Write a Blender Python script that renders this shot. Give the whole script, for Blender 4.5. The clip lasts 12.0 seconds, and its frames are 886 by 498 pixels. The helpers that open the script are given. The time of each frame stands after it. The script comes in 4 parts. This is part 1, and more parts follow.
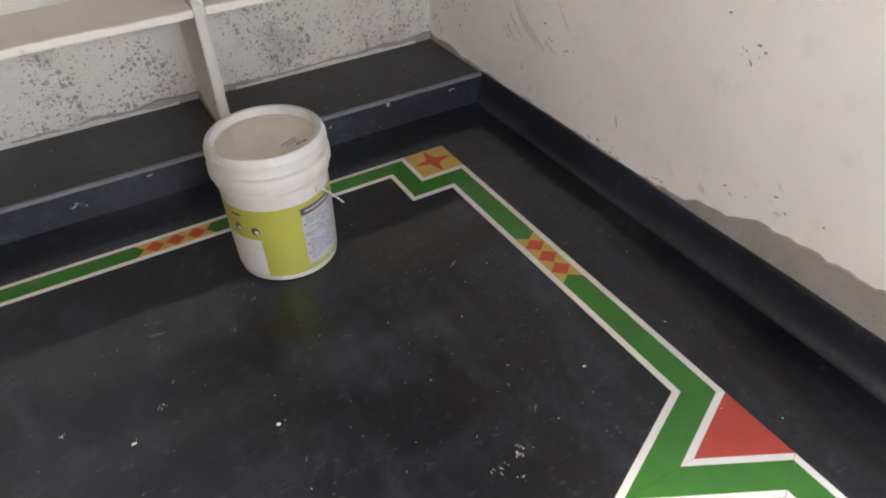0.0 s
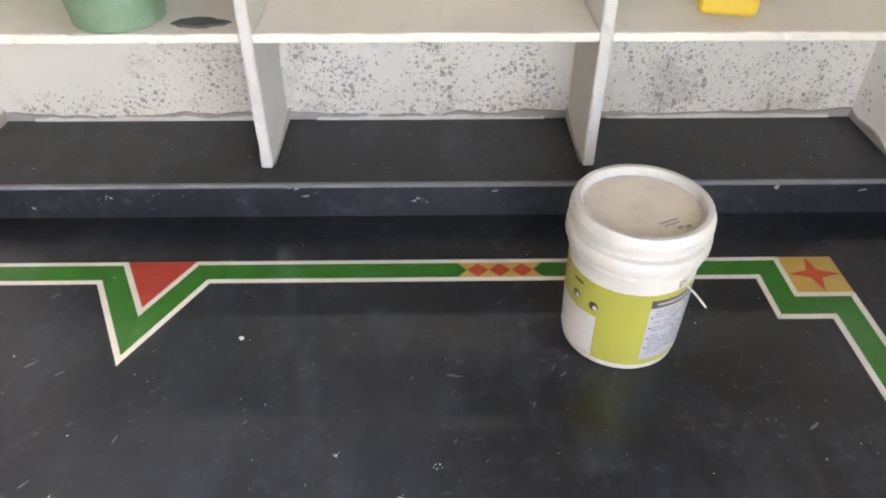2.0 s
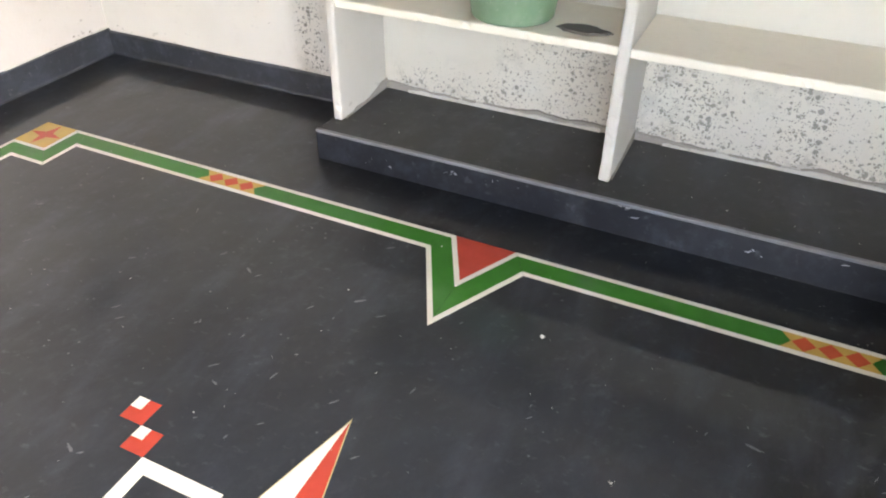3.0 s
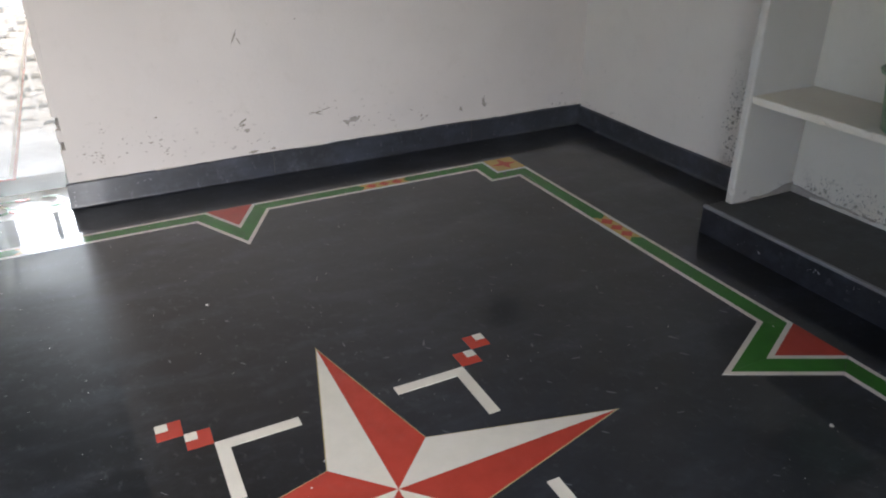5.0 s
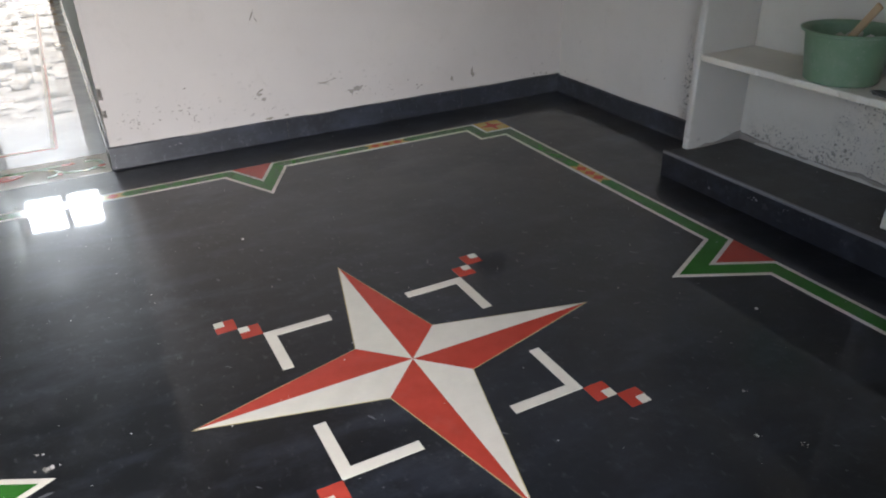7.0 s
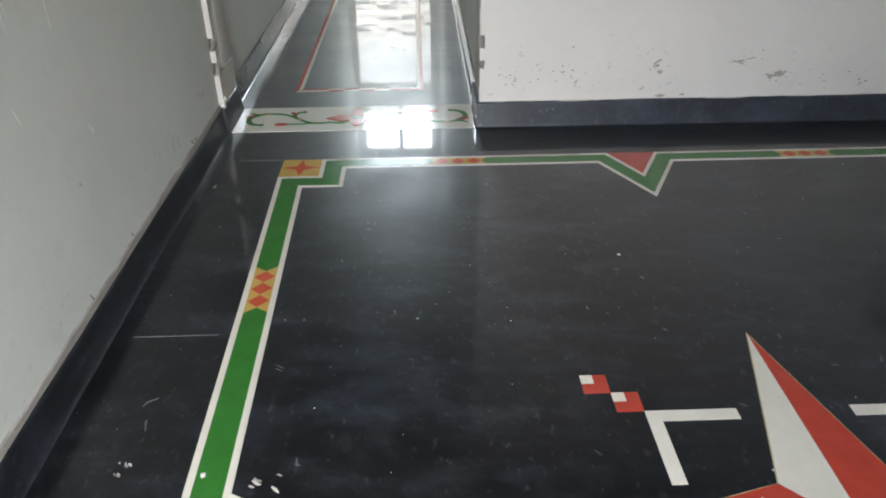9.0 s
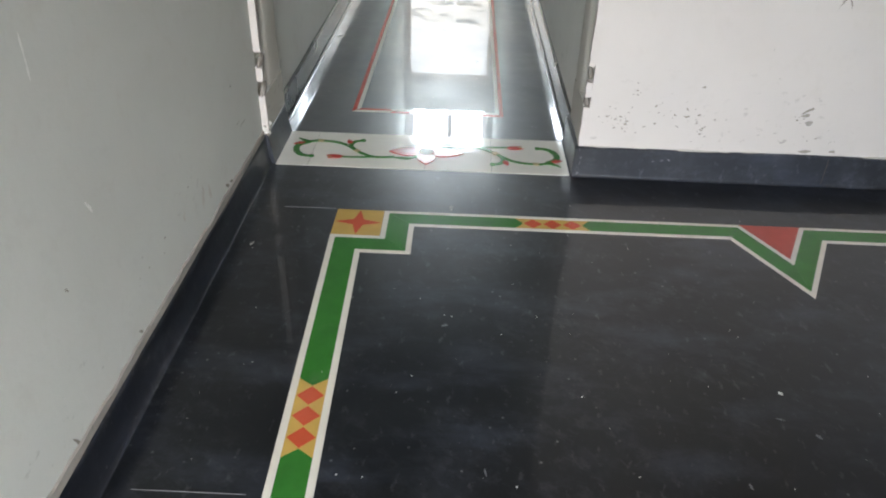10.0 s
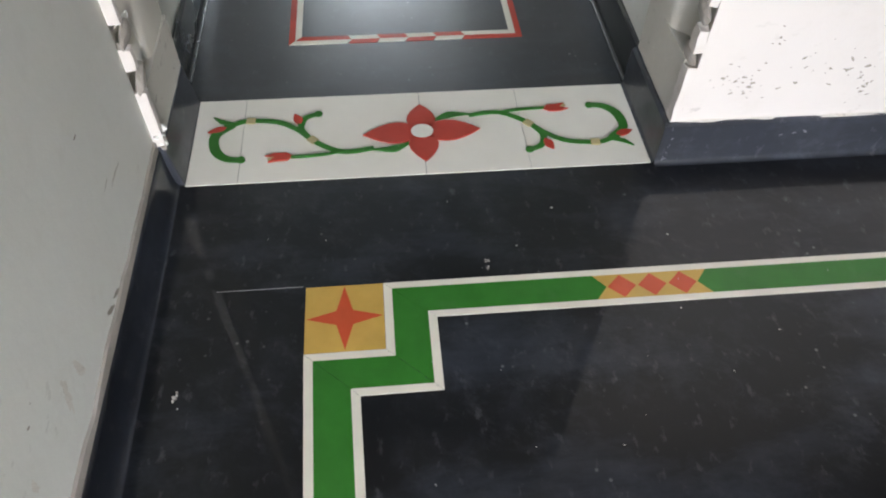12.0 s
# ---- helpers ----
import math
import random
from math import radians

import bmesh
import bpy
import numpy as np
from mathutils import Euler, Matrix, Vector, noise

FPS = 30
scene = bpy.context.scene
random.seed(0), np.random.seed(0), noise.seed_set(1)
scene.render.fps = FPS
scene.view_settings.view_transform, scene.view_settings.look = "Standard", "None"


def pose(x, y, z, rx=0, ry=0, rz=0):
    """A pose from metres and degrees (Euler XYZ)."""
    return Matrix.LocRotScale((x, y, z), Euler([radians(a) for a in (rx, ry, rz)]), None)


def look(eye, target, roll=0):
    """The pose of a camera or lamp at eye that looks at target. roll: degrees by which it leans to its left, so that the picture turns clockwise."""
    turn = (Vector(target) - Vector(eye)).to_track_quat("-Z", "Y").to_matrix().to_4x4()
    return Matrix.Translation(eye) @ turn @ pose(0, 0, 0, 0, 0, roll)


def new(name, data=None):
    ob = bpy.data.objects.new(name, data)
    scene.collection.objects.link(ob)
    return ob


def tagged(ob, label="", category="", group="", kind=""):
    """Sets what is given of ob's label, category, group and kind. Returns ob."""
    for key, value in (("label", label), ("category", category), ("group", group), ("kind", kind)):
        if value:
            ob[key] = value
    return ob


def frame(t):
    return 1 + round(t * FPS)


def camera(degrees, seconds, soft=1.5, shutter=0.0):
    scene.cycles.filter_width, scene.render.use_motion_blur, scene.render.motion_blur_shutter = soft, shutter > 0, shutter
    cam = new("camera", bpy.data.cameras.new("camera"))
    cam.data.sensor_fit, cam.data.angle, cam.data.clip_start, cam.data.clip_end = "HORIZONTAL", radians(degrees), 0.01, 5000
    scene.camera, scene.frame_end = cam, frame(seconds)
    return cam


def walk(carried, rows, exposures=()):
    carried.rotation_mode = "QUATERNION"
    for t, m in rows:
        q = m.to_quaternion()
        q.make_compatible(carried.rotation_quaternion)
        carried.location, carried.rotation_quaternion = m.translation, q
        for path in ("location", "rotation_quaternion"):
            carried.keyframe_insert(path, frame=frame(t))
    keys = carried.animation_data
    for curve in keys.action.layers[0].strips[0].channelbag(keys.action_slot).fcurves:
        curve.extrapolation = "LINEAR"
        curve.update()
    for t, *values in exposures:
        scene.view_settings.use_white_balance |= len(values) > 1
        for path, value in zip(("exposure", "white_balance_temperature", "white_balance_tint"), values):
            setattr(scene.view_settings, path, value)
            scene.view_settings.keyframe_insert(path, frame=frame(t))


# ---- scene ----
cam = camera(62.8, 12.0, soft=2.0)
PATH = [
    (0, (0.88, -0.633, 1.326), (1.603, 0.764, 0.09), -3.1),
    (0.5, (0.856, -0.443, 1.297), (1.523, 0.986, 0.066), -0.7),
    (1, (0.86, -0.319, 1.323), (1.416, 1.185, 0.128), 1.6),
    (1.5, (0.833, -0.237, 1.333), (1.117, 1.328, 0.121), -0.0),
    (2, (0.789, -0.235, 1.32), (0.819, 1.338, 0.085), 0.2),
    (2.5, (0.728, -0.249, 1.312), (0.367, 1.299, 0.097), -0.5),
    (3, (0.646, -0.266, 1.303), (-0.03, 1.187, 0.107), 0.5),
    (3.5, (0.626, -0.28, 1.282), (-0.446, 0.946, 0.122), 1.8),
    (3.7, (0.633, -0.297, 1.261), (-0.581, 0.821, 0.132), 1.4),
    (5.3, (1.315, -0.484, 1.267), (-0.294, 0.291, 0.368), -0.5),
    (5.5, (1.394, -0.505, 1.262), (-0.19, 0.261, 0.312), -0.9),
    (6, (1.531, -0.619, 1.269), (-0.009, 0.176, 0.271), -2.1),
    (6.5, (1.613, -0.701, 1.28), (0.055, 0.141, 0.351), -1.2),
    (6.7, (1.615, -0.703, 1.289), (0.063, 0.148, 0.357), -1.7),
    (8.3, (1.279, -0.698, 1.264), (-0.478, -0.501, 0.328), -0.9),
    (8.5, (1.173, -0.704, 1.234), (-0.579, -0.539, 0.283), -2.0),
    (9, (0.889, -0.861, 1.23), (-0.814, -0.813, 0.181), -0.6),
    (9.5, (0.546, -0.92, 1.245), (-1.179, -0.991, 0.235), 0.5),
    (10, (0.233, -1.036, 1.213), (-1.437, -1.067, 0.114), 1.8),
    (10.5, (-0.091, -1.161, 1.216), (-1.619, -1.072, -0.072), 1.9),
    (11, (-0.424, -1.191, 1.214), (-1.936, -1.164, -0.095), 1.2),
    (11.5, (-0.69, -1.216, 1.195), (-2.118, -1.116, -0.202), 1.3),
    (12, (-0.945, -1.25, 1.185), (-2.199, -1.106, -0.366), 1.7),
]
EXPOSURES = [(0.0, 4.1, 7400, 18), (2.0, 4.8, 7250, 16), (3.5, 4.48, 7200, 12), (5.3, 2.62, 6450, 13), (6.5, 2.62, 6450, 13),
             (8.5, 2.65, 6400, 10), (9.5, 2.87, 6200, 6), (10.5, 3.1, 6450, 11), (12.0, 3.42, 6350, 11)]
walk(cam, [(t, look(eye, target, roll)) for t, eye, target, roll in PATH], EXPOSURES)


# ---------------------------------------------------------------- light
world = bpy.data.worlds.new("sky")
scene.world = world
world.use_nodes = True
wn = world.node_tree.nodes
sky = wn.new("ShaderNodeTexSky")
sky.sky_type = "NISHITA"
sky.sun_disc = False
sky.sun_elevation, sky.sun_rotation = radians(52), radians(75)
wn["Background"].inputs["Strength"].default_value = 0.15
world.node_tree.links.new(sky.outputs["Color"], wn["Background"].inputs["Color"])

sun_data = bpy.data.lights.new("sun", "SUN")
sun_data.energy, sun_data.angle, sun_data.color = 2.4, radians(0.6), (1.0, 0.95, 0.87)
sun = new("sun", sun_data)
sun.matrix_world = look((6, -1, 10), (0, -1, 0.0))


def window_light(name, centre, target, sx, sy, power, colour, spread=150):
    d = bpy.data.lights.new(name, "AREA")
    d.shape, d.size, d.size_y, d.energy, d.color = "RECTANGLE", sx, sy, power, colour
    ob = new(name, d)
    ob.matrix_world = look(centre, target)
    d.spread = radians(spread)
    return ob


# daylight entering by the open doorway in the east wall and the window in the south wall, both behind the camera
window_light("doorway_daylight", (2.44, -1.03, 1.10), (0, -1.1, -0.1), 0.98, 2.0, 8.2, (1.0, 0.98, 0.96), 94)
window_light("window_daylight", (1.15, -1.92, 1.55), (1.15, 0, 0.75), 1.25, 1.1, 0.9, (1.0, 0.98, 0.95))

# sky seen through the ventilator over the far door
window_light("ventilator_daylight", (-8.79, -1.19, 2.72), (-6.0, -1.19, 2.0), 0.90, 0.48, 6.5, (0.82, 0.92, 1.0))

# ---------------------------------------------------------------- materials
MATS = {}


class Mat:
    """A node material under construction: a Principled shader and small helpers."""

    def __init__(self, name, rough=0.5, metal=0.0, spec=0.5):
        self.m = bpy.data.materials.new(name)
        self.m.use_nodes = True
        self.t = self.m.node_tree
        self.b = self.t.nodes["Principled BSDF"]
        self.b.inputs["Roughness"].default_value = rough
        self.b.inputs["Metallic"].default_value = metal
        self.b.inputs["Specular IOR Level"].default_value = spec
        self.co = self.t.nodes.new("ShaderNodeTexCoord").outputs["Object"]
        geo = self.t.nodes.new("ShaderNodeNewGeometry")
        self.pos = geo.outputs["Position"]
        self.rand = self.t.nodes.new("ShaderNodeObjectInfo").outputs["Random"]

    def link(self, a, b):
        self.t.links.new(a, b)

    def noise(self, scale, detail=4, rough=0.55, vec=None, stretch=None, out="Fac"):
        n = self.t.nodes.new("ShaderNodeTexNoise")
        n.inputs["Scale"].default_value, n.inputs["Detail"].default_value, n.inputs["Roughness"].default_value = scale, detail, rough
        v = vec or self.pos
        if stretch:
            mp = self.t.nodes.new("ShaderNodeMapping")
            mp.inputs["Scale"].default_value = stretch
            self.link(v, mp.inputs["Vector"])
            v = mp.outputs["Vector"]
        self.link(v, n.inputs["Vector"])
        return n.outputs[out]

    def turned(self, degrees, scale):
        """Positions turned about z and drawn out along the turned axes."""
        mp = self.t.nodes.new("ShaderNodeMapping")
        mp.vector_type = "TEXTURE"
        mp.inputs["Rotation"].default_value = (0, 0, radians(degrees))
        mp.inputs["Scale"].default_value = scale
        self.link(self.pos, mp.inputs["Vector"])
        return mp.outputs["Vector"]

    def cells(self, scale, vec=None, feature="F1", out="Distance"):
        n = self.t.nodes.new("ShaderNodeTexVoronoi")
        n.feature = feature
        n.inputs["Scale"].default_value = scale
        self.link(vec or self.pos, n.inputs["Vector"])
        return n.outputs[out]

    def ramp(self, fac, stops):
        r = self.t.nodes.new("ShaderNodeValToRGB")
        e = r.color_ramp.elements
        while len(e) < len(stops):
            e.new(0.5)
        for k, (p, c) in zip(e, stops):
            k.position = p
            k.color = (c, c, c, 1) if isinstance(c, (int, float)) else (*c, 1)
        self.link(fac, r.inputs["Fac"])
        return r.outputs["Color"]

    def mix(self, fac, a, b, kind="MIX"):
        n = self.t.nodes.new("ShaderNodeMix")
        n.data_type, n.blend_type = "RGBA", kind
        for v, i in ((fac, 0), (a, 6), (b, 7)):
            if isinstance(v, (int, float)):
                n.inputs[i].default_value = v if i == 0 else (v, v, v, 1)
            elif isinstance(v, tuple):
                n.inputs[i].default_value = (*v, 1)
            else:
                self.link(v, n.inputs[i])
        return n.outputs[2]

    def math(self, op, a, b=0.0):
        n = self.t.nodes.new("ShaderNodeMath")
        n.operation = op
        for v, i in ((a, 0), (b, 1)):
            if isinstance(v, (int, float)):
                n.inputs[i].default_value = v
            else:
                self.link(v, n.inputs[i])
        return n.outputs[0]

    def axis(self, k):
        n = self.t.nodes.new("ShaderNodeSeparateXYZ")
        self.link(self.pos, n.inputs[0])
        return n.outputs[k]

    def within(self, v, lo, hi, soft):
        """1 between lo and hi, falling to 0 over soft metres on both sides."""
        a = self.t.nodes.new("ShaderNodeMapRange")
        a.inputs[1].default_value, a.inputs[2].default_value = lo - soft, lo
        b = self.t.nodes.new("ShaderNodeMapRange")
        b.inputs[1].default_value, b.inputs[2].default_value = hi + soft, hi
        self.link(v, a.inputs[0]), self.link(v, b.inputs[0])
        return self.math("MULTIPLY", a.outputs[0], b.outputs[0])

    def bump(self, height, strength=0.3, dist=0.002):
        n = self.t.nodes.new("ShaderNodeBump")
        n.inputs["Strength"].default_value, n.inputs["Distance"].default_value = strength, dist
        self.link(height, n.inputs["Height"])
        self.link(n.outputs["Normal"], self.b.inputs["Normal"])

    def done(self, colour=None, rough=None):
        if colour is not None:
            if isinstance(colour, tuple):
                self.b.inputs["Base Color"].default_value = (*colour, 1)
            else:
                self.link(colour, self.b.inputs["Base Color"])
        if rough is not None:
            self.link(rough, self.b.inputs["Roughness"])
        MATS[self.m.name] = self.m
        return self.m


def black_polish(name, base, rlo, rhi, dust, coat=0.0, ior=1.5, spec=0.5, haze=1.0, veil=None):
    m = Mat(name, spec=spec)
    cloud = m.noise(1.3, 5)
    scuff = m.noise(7, 6, 0.65, stretch=(1.0, 0.35, 1.0))
    fine = m.noise(160, 2)
    col = m.mix(m.ramp(cloud, [(0.3, 0.0), (0.75, 1.0)]), tuple(c * 0.75 for c in base), tuple(c * 1.35 for c in base))
    col = m.mix(m.ramp(scuff, [(0.50, 0.0), (0.78, dust)]), col, (0.12, 0.14, 0.19))
    col = m.mix(m.ramp(m.noise(24, 5, 0.6, stretch=(1.0, 1.6, 1.0)), [(0.60, 0.0), (0.74, dust * 0.9)]), col, (0.22, 0.22, 0.24))
    streak = m.noise(20, 6, 0.7, vec=m.turned(52, (1.5, 0.9, 1.0)))
    col = m.mix(m.math("MULTIPLY", m.ramp(streak, [(0.52, 0.0), (0.78, 1.0)]), m.ramp(m.noise(3.3, 5, 0.6), [(0.40, 0.0), (0.66, dust * 0.75)])), col, (0.24, 0.255, 0.29))
    blot = m.noise(6.5, 6, 0.72)
    col = m.mix(m.ramp(blot, [(0.50, 0.0), (0.72, dust * 0.55)]), col, (0.10, 0.11, 0.14))
    # Pale haze painted into the floor's colour over this area, fading at its edges.
    if veil:
        (x0, x1, sx), (y0, y1, sy) = veil
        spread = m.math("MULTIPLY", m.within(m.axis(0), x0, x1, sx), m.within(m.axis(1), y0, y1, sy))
        veil_mix = m.ramp(m.noise(2.4, 6, 0.7, vec=m.turned(52, (1.6, 0.9, 1.0))), [(0.28, 0.15), (0.72, 0.40)])
        col = m.mix(m.math("MULTIPLY", spread, veil_mix), col, (0.066, 0.074, 0.087))
    spots = m.cells(26)
    col = m.mix(m.math("MULTIPLY", m.ramp(spots, [(0.05, 1.0), (0.11, 0.0)]), m.ramp(m.noise(3.1, 3), [(0.52, 0.0), (0.62, 0.55)])), col, (0.2, 0.2, 0.2))
    rough = m.ramp(m.noise(3.2, 6, 0.6), [(0.3, rlo), (0.75, rhi)])
    m.bump(m.mix(0.35, m.noise(9, 3), fine), 0.03, 0.0015)
    if coat:
        m.b.inputs["Coat Weight"].default_value = coat
        m.link(m.ramp(m.noise(9, 6, 0.7), [(0.36, 0.012), (0.58, 0.05 * haze), (0.76, 0.14 * haze)]), m.b.inputs["Coat Roughness"])
        m.link(m.ramp(m.noise(5, 6, 0.7, vec=m.turned(52, (1.8, 0.8, 1.0))), [(0.3, coat * 1.25), (0.75, coat * 0.7)]), m.b.inputs["Coat Weight"])
        wave = m.t.nodes.new("ShaderNodeBump")
        wave.inputs["Strength"].default_value, wave.inputs["Distance"].default_value = 0.07 * haze, 0.002
        m.link(m.noise(17, 5, 0.6), wave.inputs["Height"])
        m.link(wave.outputs["Normal"], m.b.inputs["Coat Normal"])
        m.b.inputs["Coat IOR"].default_value = ior
    return m.done(col, rough)


black_polish("black_oxide", (0.0030, 0.0036, 0.0054), 0.28, 0.46, 0.20, 0.66, ior=1.42, spec=0.31, haze=0.65, veil=((-1.1, 0.35, 0.9), (0.25, 1.0, 0.6)))
black_polish("hall_granite", (0.010, 0.012, 0.016), 0.26, 0.42, 0.10, 0.95, spec=0.35, haze=0.18)
# Skirting black lightened for the doorway light it reflects, and for its dust.
black_polish("black_skirting_lit", (0.024, 0.027, 0.035), 0.30, 0.5, 0.36, 0.3)
black_polish("black_riser", (0.012, 0.0135, 0.019), 0.34, 0.55, 0.26, 0.2)
black_polish("black_cove", (0.009, 0.011, 0.017), 0.34, 0.5, 0.22, 0.3)
black_polish("black_ledge", (0.011, 0.011, 0.0115), 0.30, 0.46, 0.2)
black_polish("hall_skirting", (0.02, 0.021, 0.024), 0.2, 0.3, 0.2, 0.5)


def inlay(name, base, rough=0.14, stain=0.16, vary=0.09):
    m = Mat(name, spec=0.5)
    n = m.noise(14, 5, 0.6)
    col = m.mix(m.ramp(n, [(0.35, 0.0), (0.75, 1.0)]), tuple(c * (1 - vary) for c in base), tuple(min(1, c * (1 + vary)) for c in base))
    col = m.mix(m.ramp(m.noise(2.5, 6, 0.7), [(0.55, 0.0), (0.8, stain)]), col, (0.25, 0.24, 0.22))
    col = m.mix(m.ramp(m.rand, [(0.0, 0.0), (1.0, 0.16)]), col, tuple(c * 0.7 for c in base))
    m.bump(m.noise(220, 2), 0.06, 0.001)
    return m.done(col, m.ramp(m.noise(5, 5), [(0.3, rough * 0.7), (0.75, rough * 1.6)]))


inlay("inlay_white", (0.68, 0.64, 0.55), 0.14, 0.08, 0.05)
inlay("inlay_green", (0.032, 0.155, 0.022))
inlay("inlay_red", (0.43, 0.054, 0.036))
inlay("inlay_orange", (0.52, 0.085, 0.035))
inlay("inlay_yellow", (0.51, 0.325, 0.08))
inlay("marble_white", (0.76, 0.73, 0.655), 0.07, 0.03, 0.025)
inlay("inlay_band", (0.45, 0.38, 0.20))


def painted_wall(name, base, flakes=0.0, flake_box=None, scuffs=0.35, often=0.0, dense=0.0, sparse=None):
    """White limewash over cement plaster: clouding, scuff marks, and dark flaked pits where flakes > 0."""
    m = Mat(name, rough=0.75, spec=0.25)
    col = m.mix(m.ramp(m.noise(1.6, 5), [(0.3, 0.0), (0.7, 1.0)]), tuple(c * 0.90 for c in base), base)
    col = m.mix(m.ramp(m.noise(11, 6, 0.7), [(0.55, 0.0), (0.85, 0.25)]), col, (0.42, 0.38, 0.33))
    height = m.noise(38, 5, 0.6)
    low = m.within(m.axis(2), -0.1, 0.20, 0.24)
    marks = m.math("MULTIPLY", m.ramp(m.noise(24, 4, 0.6, stretch=(1, 1, 1.7)), [(0.63 - often, 0.0), (0.68 - often, 1.0)]), m.ramp(m.noise(3.4, 2), [(0.50 - often, 0.0), (0.60 - often, 1.0)]))
    col = m.mix(m.math("MULTIPLY", m.math("MULTIPLY", marks, low), scuffs), col, (0.16, 0.14, 0.12))
    if flakes:
        patch = m.ramp(m.noise(3.4, 4, 0.65), [(0.30, 0.25), (0.58, 1.0)])
        if flake_box:
            (x0, x1, sx), (z0, z1, sz) = flake_box
            patch = m.math("MULTIPLY", patch, m.math("MULTIPLY", m.within(m.axis(0), x0, x1, sx), m.within(m.axis(2), z0, z1, sz)))
        if sparse:
            patch = m.math("MULTIPLY", patch, m.math("SUBTRACT", 1.0, m.math("MULTIPLY", m.within(m.axis(0), *sparse, 0.10), m.within(m.axis(2), 0.30, 1.0, 0.14))))
        warp = m.mix(0.022, m.pos, m.noise(70, 4, out="Color"))
        both = None
        for scale, radius in ((46, 0.46 + dense), (78, 0.50 + dense), (120, 0.44 + dense)):
            sep = m.t.nodes.new("ShaderNodeSeparateColor")
            m.link(m.cells(scale, vec=warp, out="Color"), sep.inputs[0])
            reach = m.math("MULTIPLY", m.math("MULTIPLY", m.math("POWER", sep.outputs[0], 0.8), radius), patch)
            pit = m.t.nodes.new("ShaderNodeMapRange")
            pit.inputs[1].default_value, pit.inputs[2].default_value = 0.0, 0.07
            m.link(m.math("SUBTRACT", reach, m.cells(scale, vec=warp)), pit.inputs[0])
            both = pit.outputs[0] if both is None else m.math("MAXIMUM", both, pit.outputs[0])
        bare = m.ramp(m.noise(5.2, 6, 0.72), [(0.52, 0.0), (0.61, 0.8)])
        col = m.mix(m.math("MULTIPLY", bare, m.math("MULTIPLY", patch, 0.8)), col, (0.40, 0.375, 0.335))
        shade = m.mix(m.noise(23, 3), (0.11, 0.105, 0.095), (0.34, 0.32, 0.285))
        col = m.mix(m.math("MULTIPLY", both, flakes), col, shade)
        height = m.mix(both, height, 0.0)
    m.bump(height, 0.35, 0.003)
    return m.done(col)


painted_wall("wall_white", (0.80, 0.76, 0.71))
# Wall tones offset the light each gets: east and hall lighter, west darker.
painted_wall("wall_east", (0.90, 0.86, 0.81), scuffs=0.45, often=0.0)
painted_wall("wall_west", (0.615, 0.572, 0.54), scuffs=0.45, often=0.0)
# Limewash copy with shade put into its colour, for south and hall end walls.
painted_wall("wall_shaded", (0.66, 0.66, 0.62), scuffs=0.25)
painted_wall("wall_hall", (0.82, 0.82, 0.77), scuffs=0.25)
painted_wall("wall_flaked", (0.66, 0.62, 0.55), flakes=0.82, sparse=(-0.75, -0.30), flake_box=((-0.62, 2.3, 0.05), (0.10, 0.50, 0.06)))
painted_wall("wall_corner_flaked", (0.74, 0.70, 0.65), flakes=0.9, dense=0.15, flake_box=((-1.055, -0.985, 0.075), (0.13, 0.46, 0.20)))
painted_wall("shelf_white", (0.61, 0.58, 0.535), scuffs=0.6)
# Reveal plaster, a darker beige than the room's walls.
painted_wall("reveal_beige", (0.57, 0.545, 0.49), scuffs=0.5)
painted_wall("wall_lane", (0.50, 0.49, 0.46), scuffs=0.2)
# Ceiling is out of view; its grey holds down the floor's reflection of it.
painted_wall("ceiling_white", (0.45, 0.44, 0.43), scuffs=0.0)
painted_wall("shelf_dusty", (0.80, 0.74, 0.64), scuffs=0.6)


def cement(name, base):
    m = Mat(name, rough=0.85, spec=0.2)
    col = m.mix(m.noise(9, 6, 0.65), tuple(c * 0.7 for c in base), tuple(c * 1.25 for c in base))
    col = m.mix(m.ramp(m.noise(70, 3), [(0.6, 0.0), (0.75, 0.5)]), col, tuple(c * 0.5 for c in base))
    m.bump(m.noise(60, 6, 0.7), 0.6, 0.004)
    return m.done(col)


cement("cement_grey", (0.34, 0.31, 0.28))
cement("cement_dark", (0.13, 0.12, 0.11))
cement("scuff_brown", (0.29, 0.26, 0.225))
cement("smudge_pale", (0.74, 0.70, 0.645))
cement("smear_grey", (0.135, 0.137, 0.145))
cement("gouge_white", (0.84, 0.83, 0.80))
cement("cement_pale", (0.60, 0.57, 0.52))


def plastic(name, base, rough=0.4, dirt=0.3, dirt_col=(0.35, 0.30, 0.24)):
    m = Mat(name, rough=rough)
    col = m.mix(m.ramp(m.noise(12, 6, 0.65), [(0.45, 0.0), (0.8, dirt)]), base, dirt_col)
    col = m.mix(m.ramp(m.noise(90, 3), [(0.64, 0.0), (0.72, dirt)]), col, dirt_col)
    m.bump(m.noise(40, 3), 0.08, 0.001)
    return m.done(col, m.ramp(m.noise(9, 4), [(0.3, rough * 0.8), (0.8, min(1, rough * 1.5))]))


plastic("pail_white", (0.55, 0.52, 0.465), 0.45, 0.5)
plastic("pail_dusty", (0.68, 0.585, 0.465), 0.7, 0.5, (0.40, 0.34, 0.27))
plastic("label_green", (0.35, 0.335, 0.06), 0.36, 0.04)
plastic("label_white", (0.58, 0.565, 0.545), 0.45, 0.4)
plastic("label_grey", (0.38, 0.38, 0.40), 0.4, 0.3)
plastic("label_ink", (0.17, 0.17, 0.19), 0.4, 0.15)
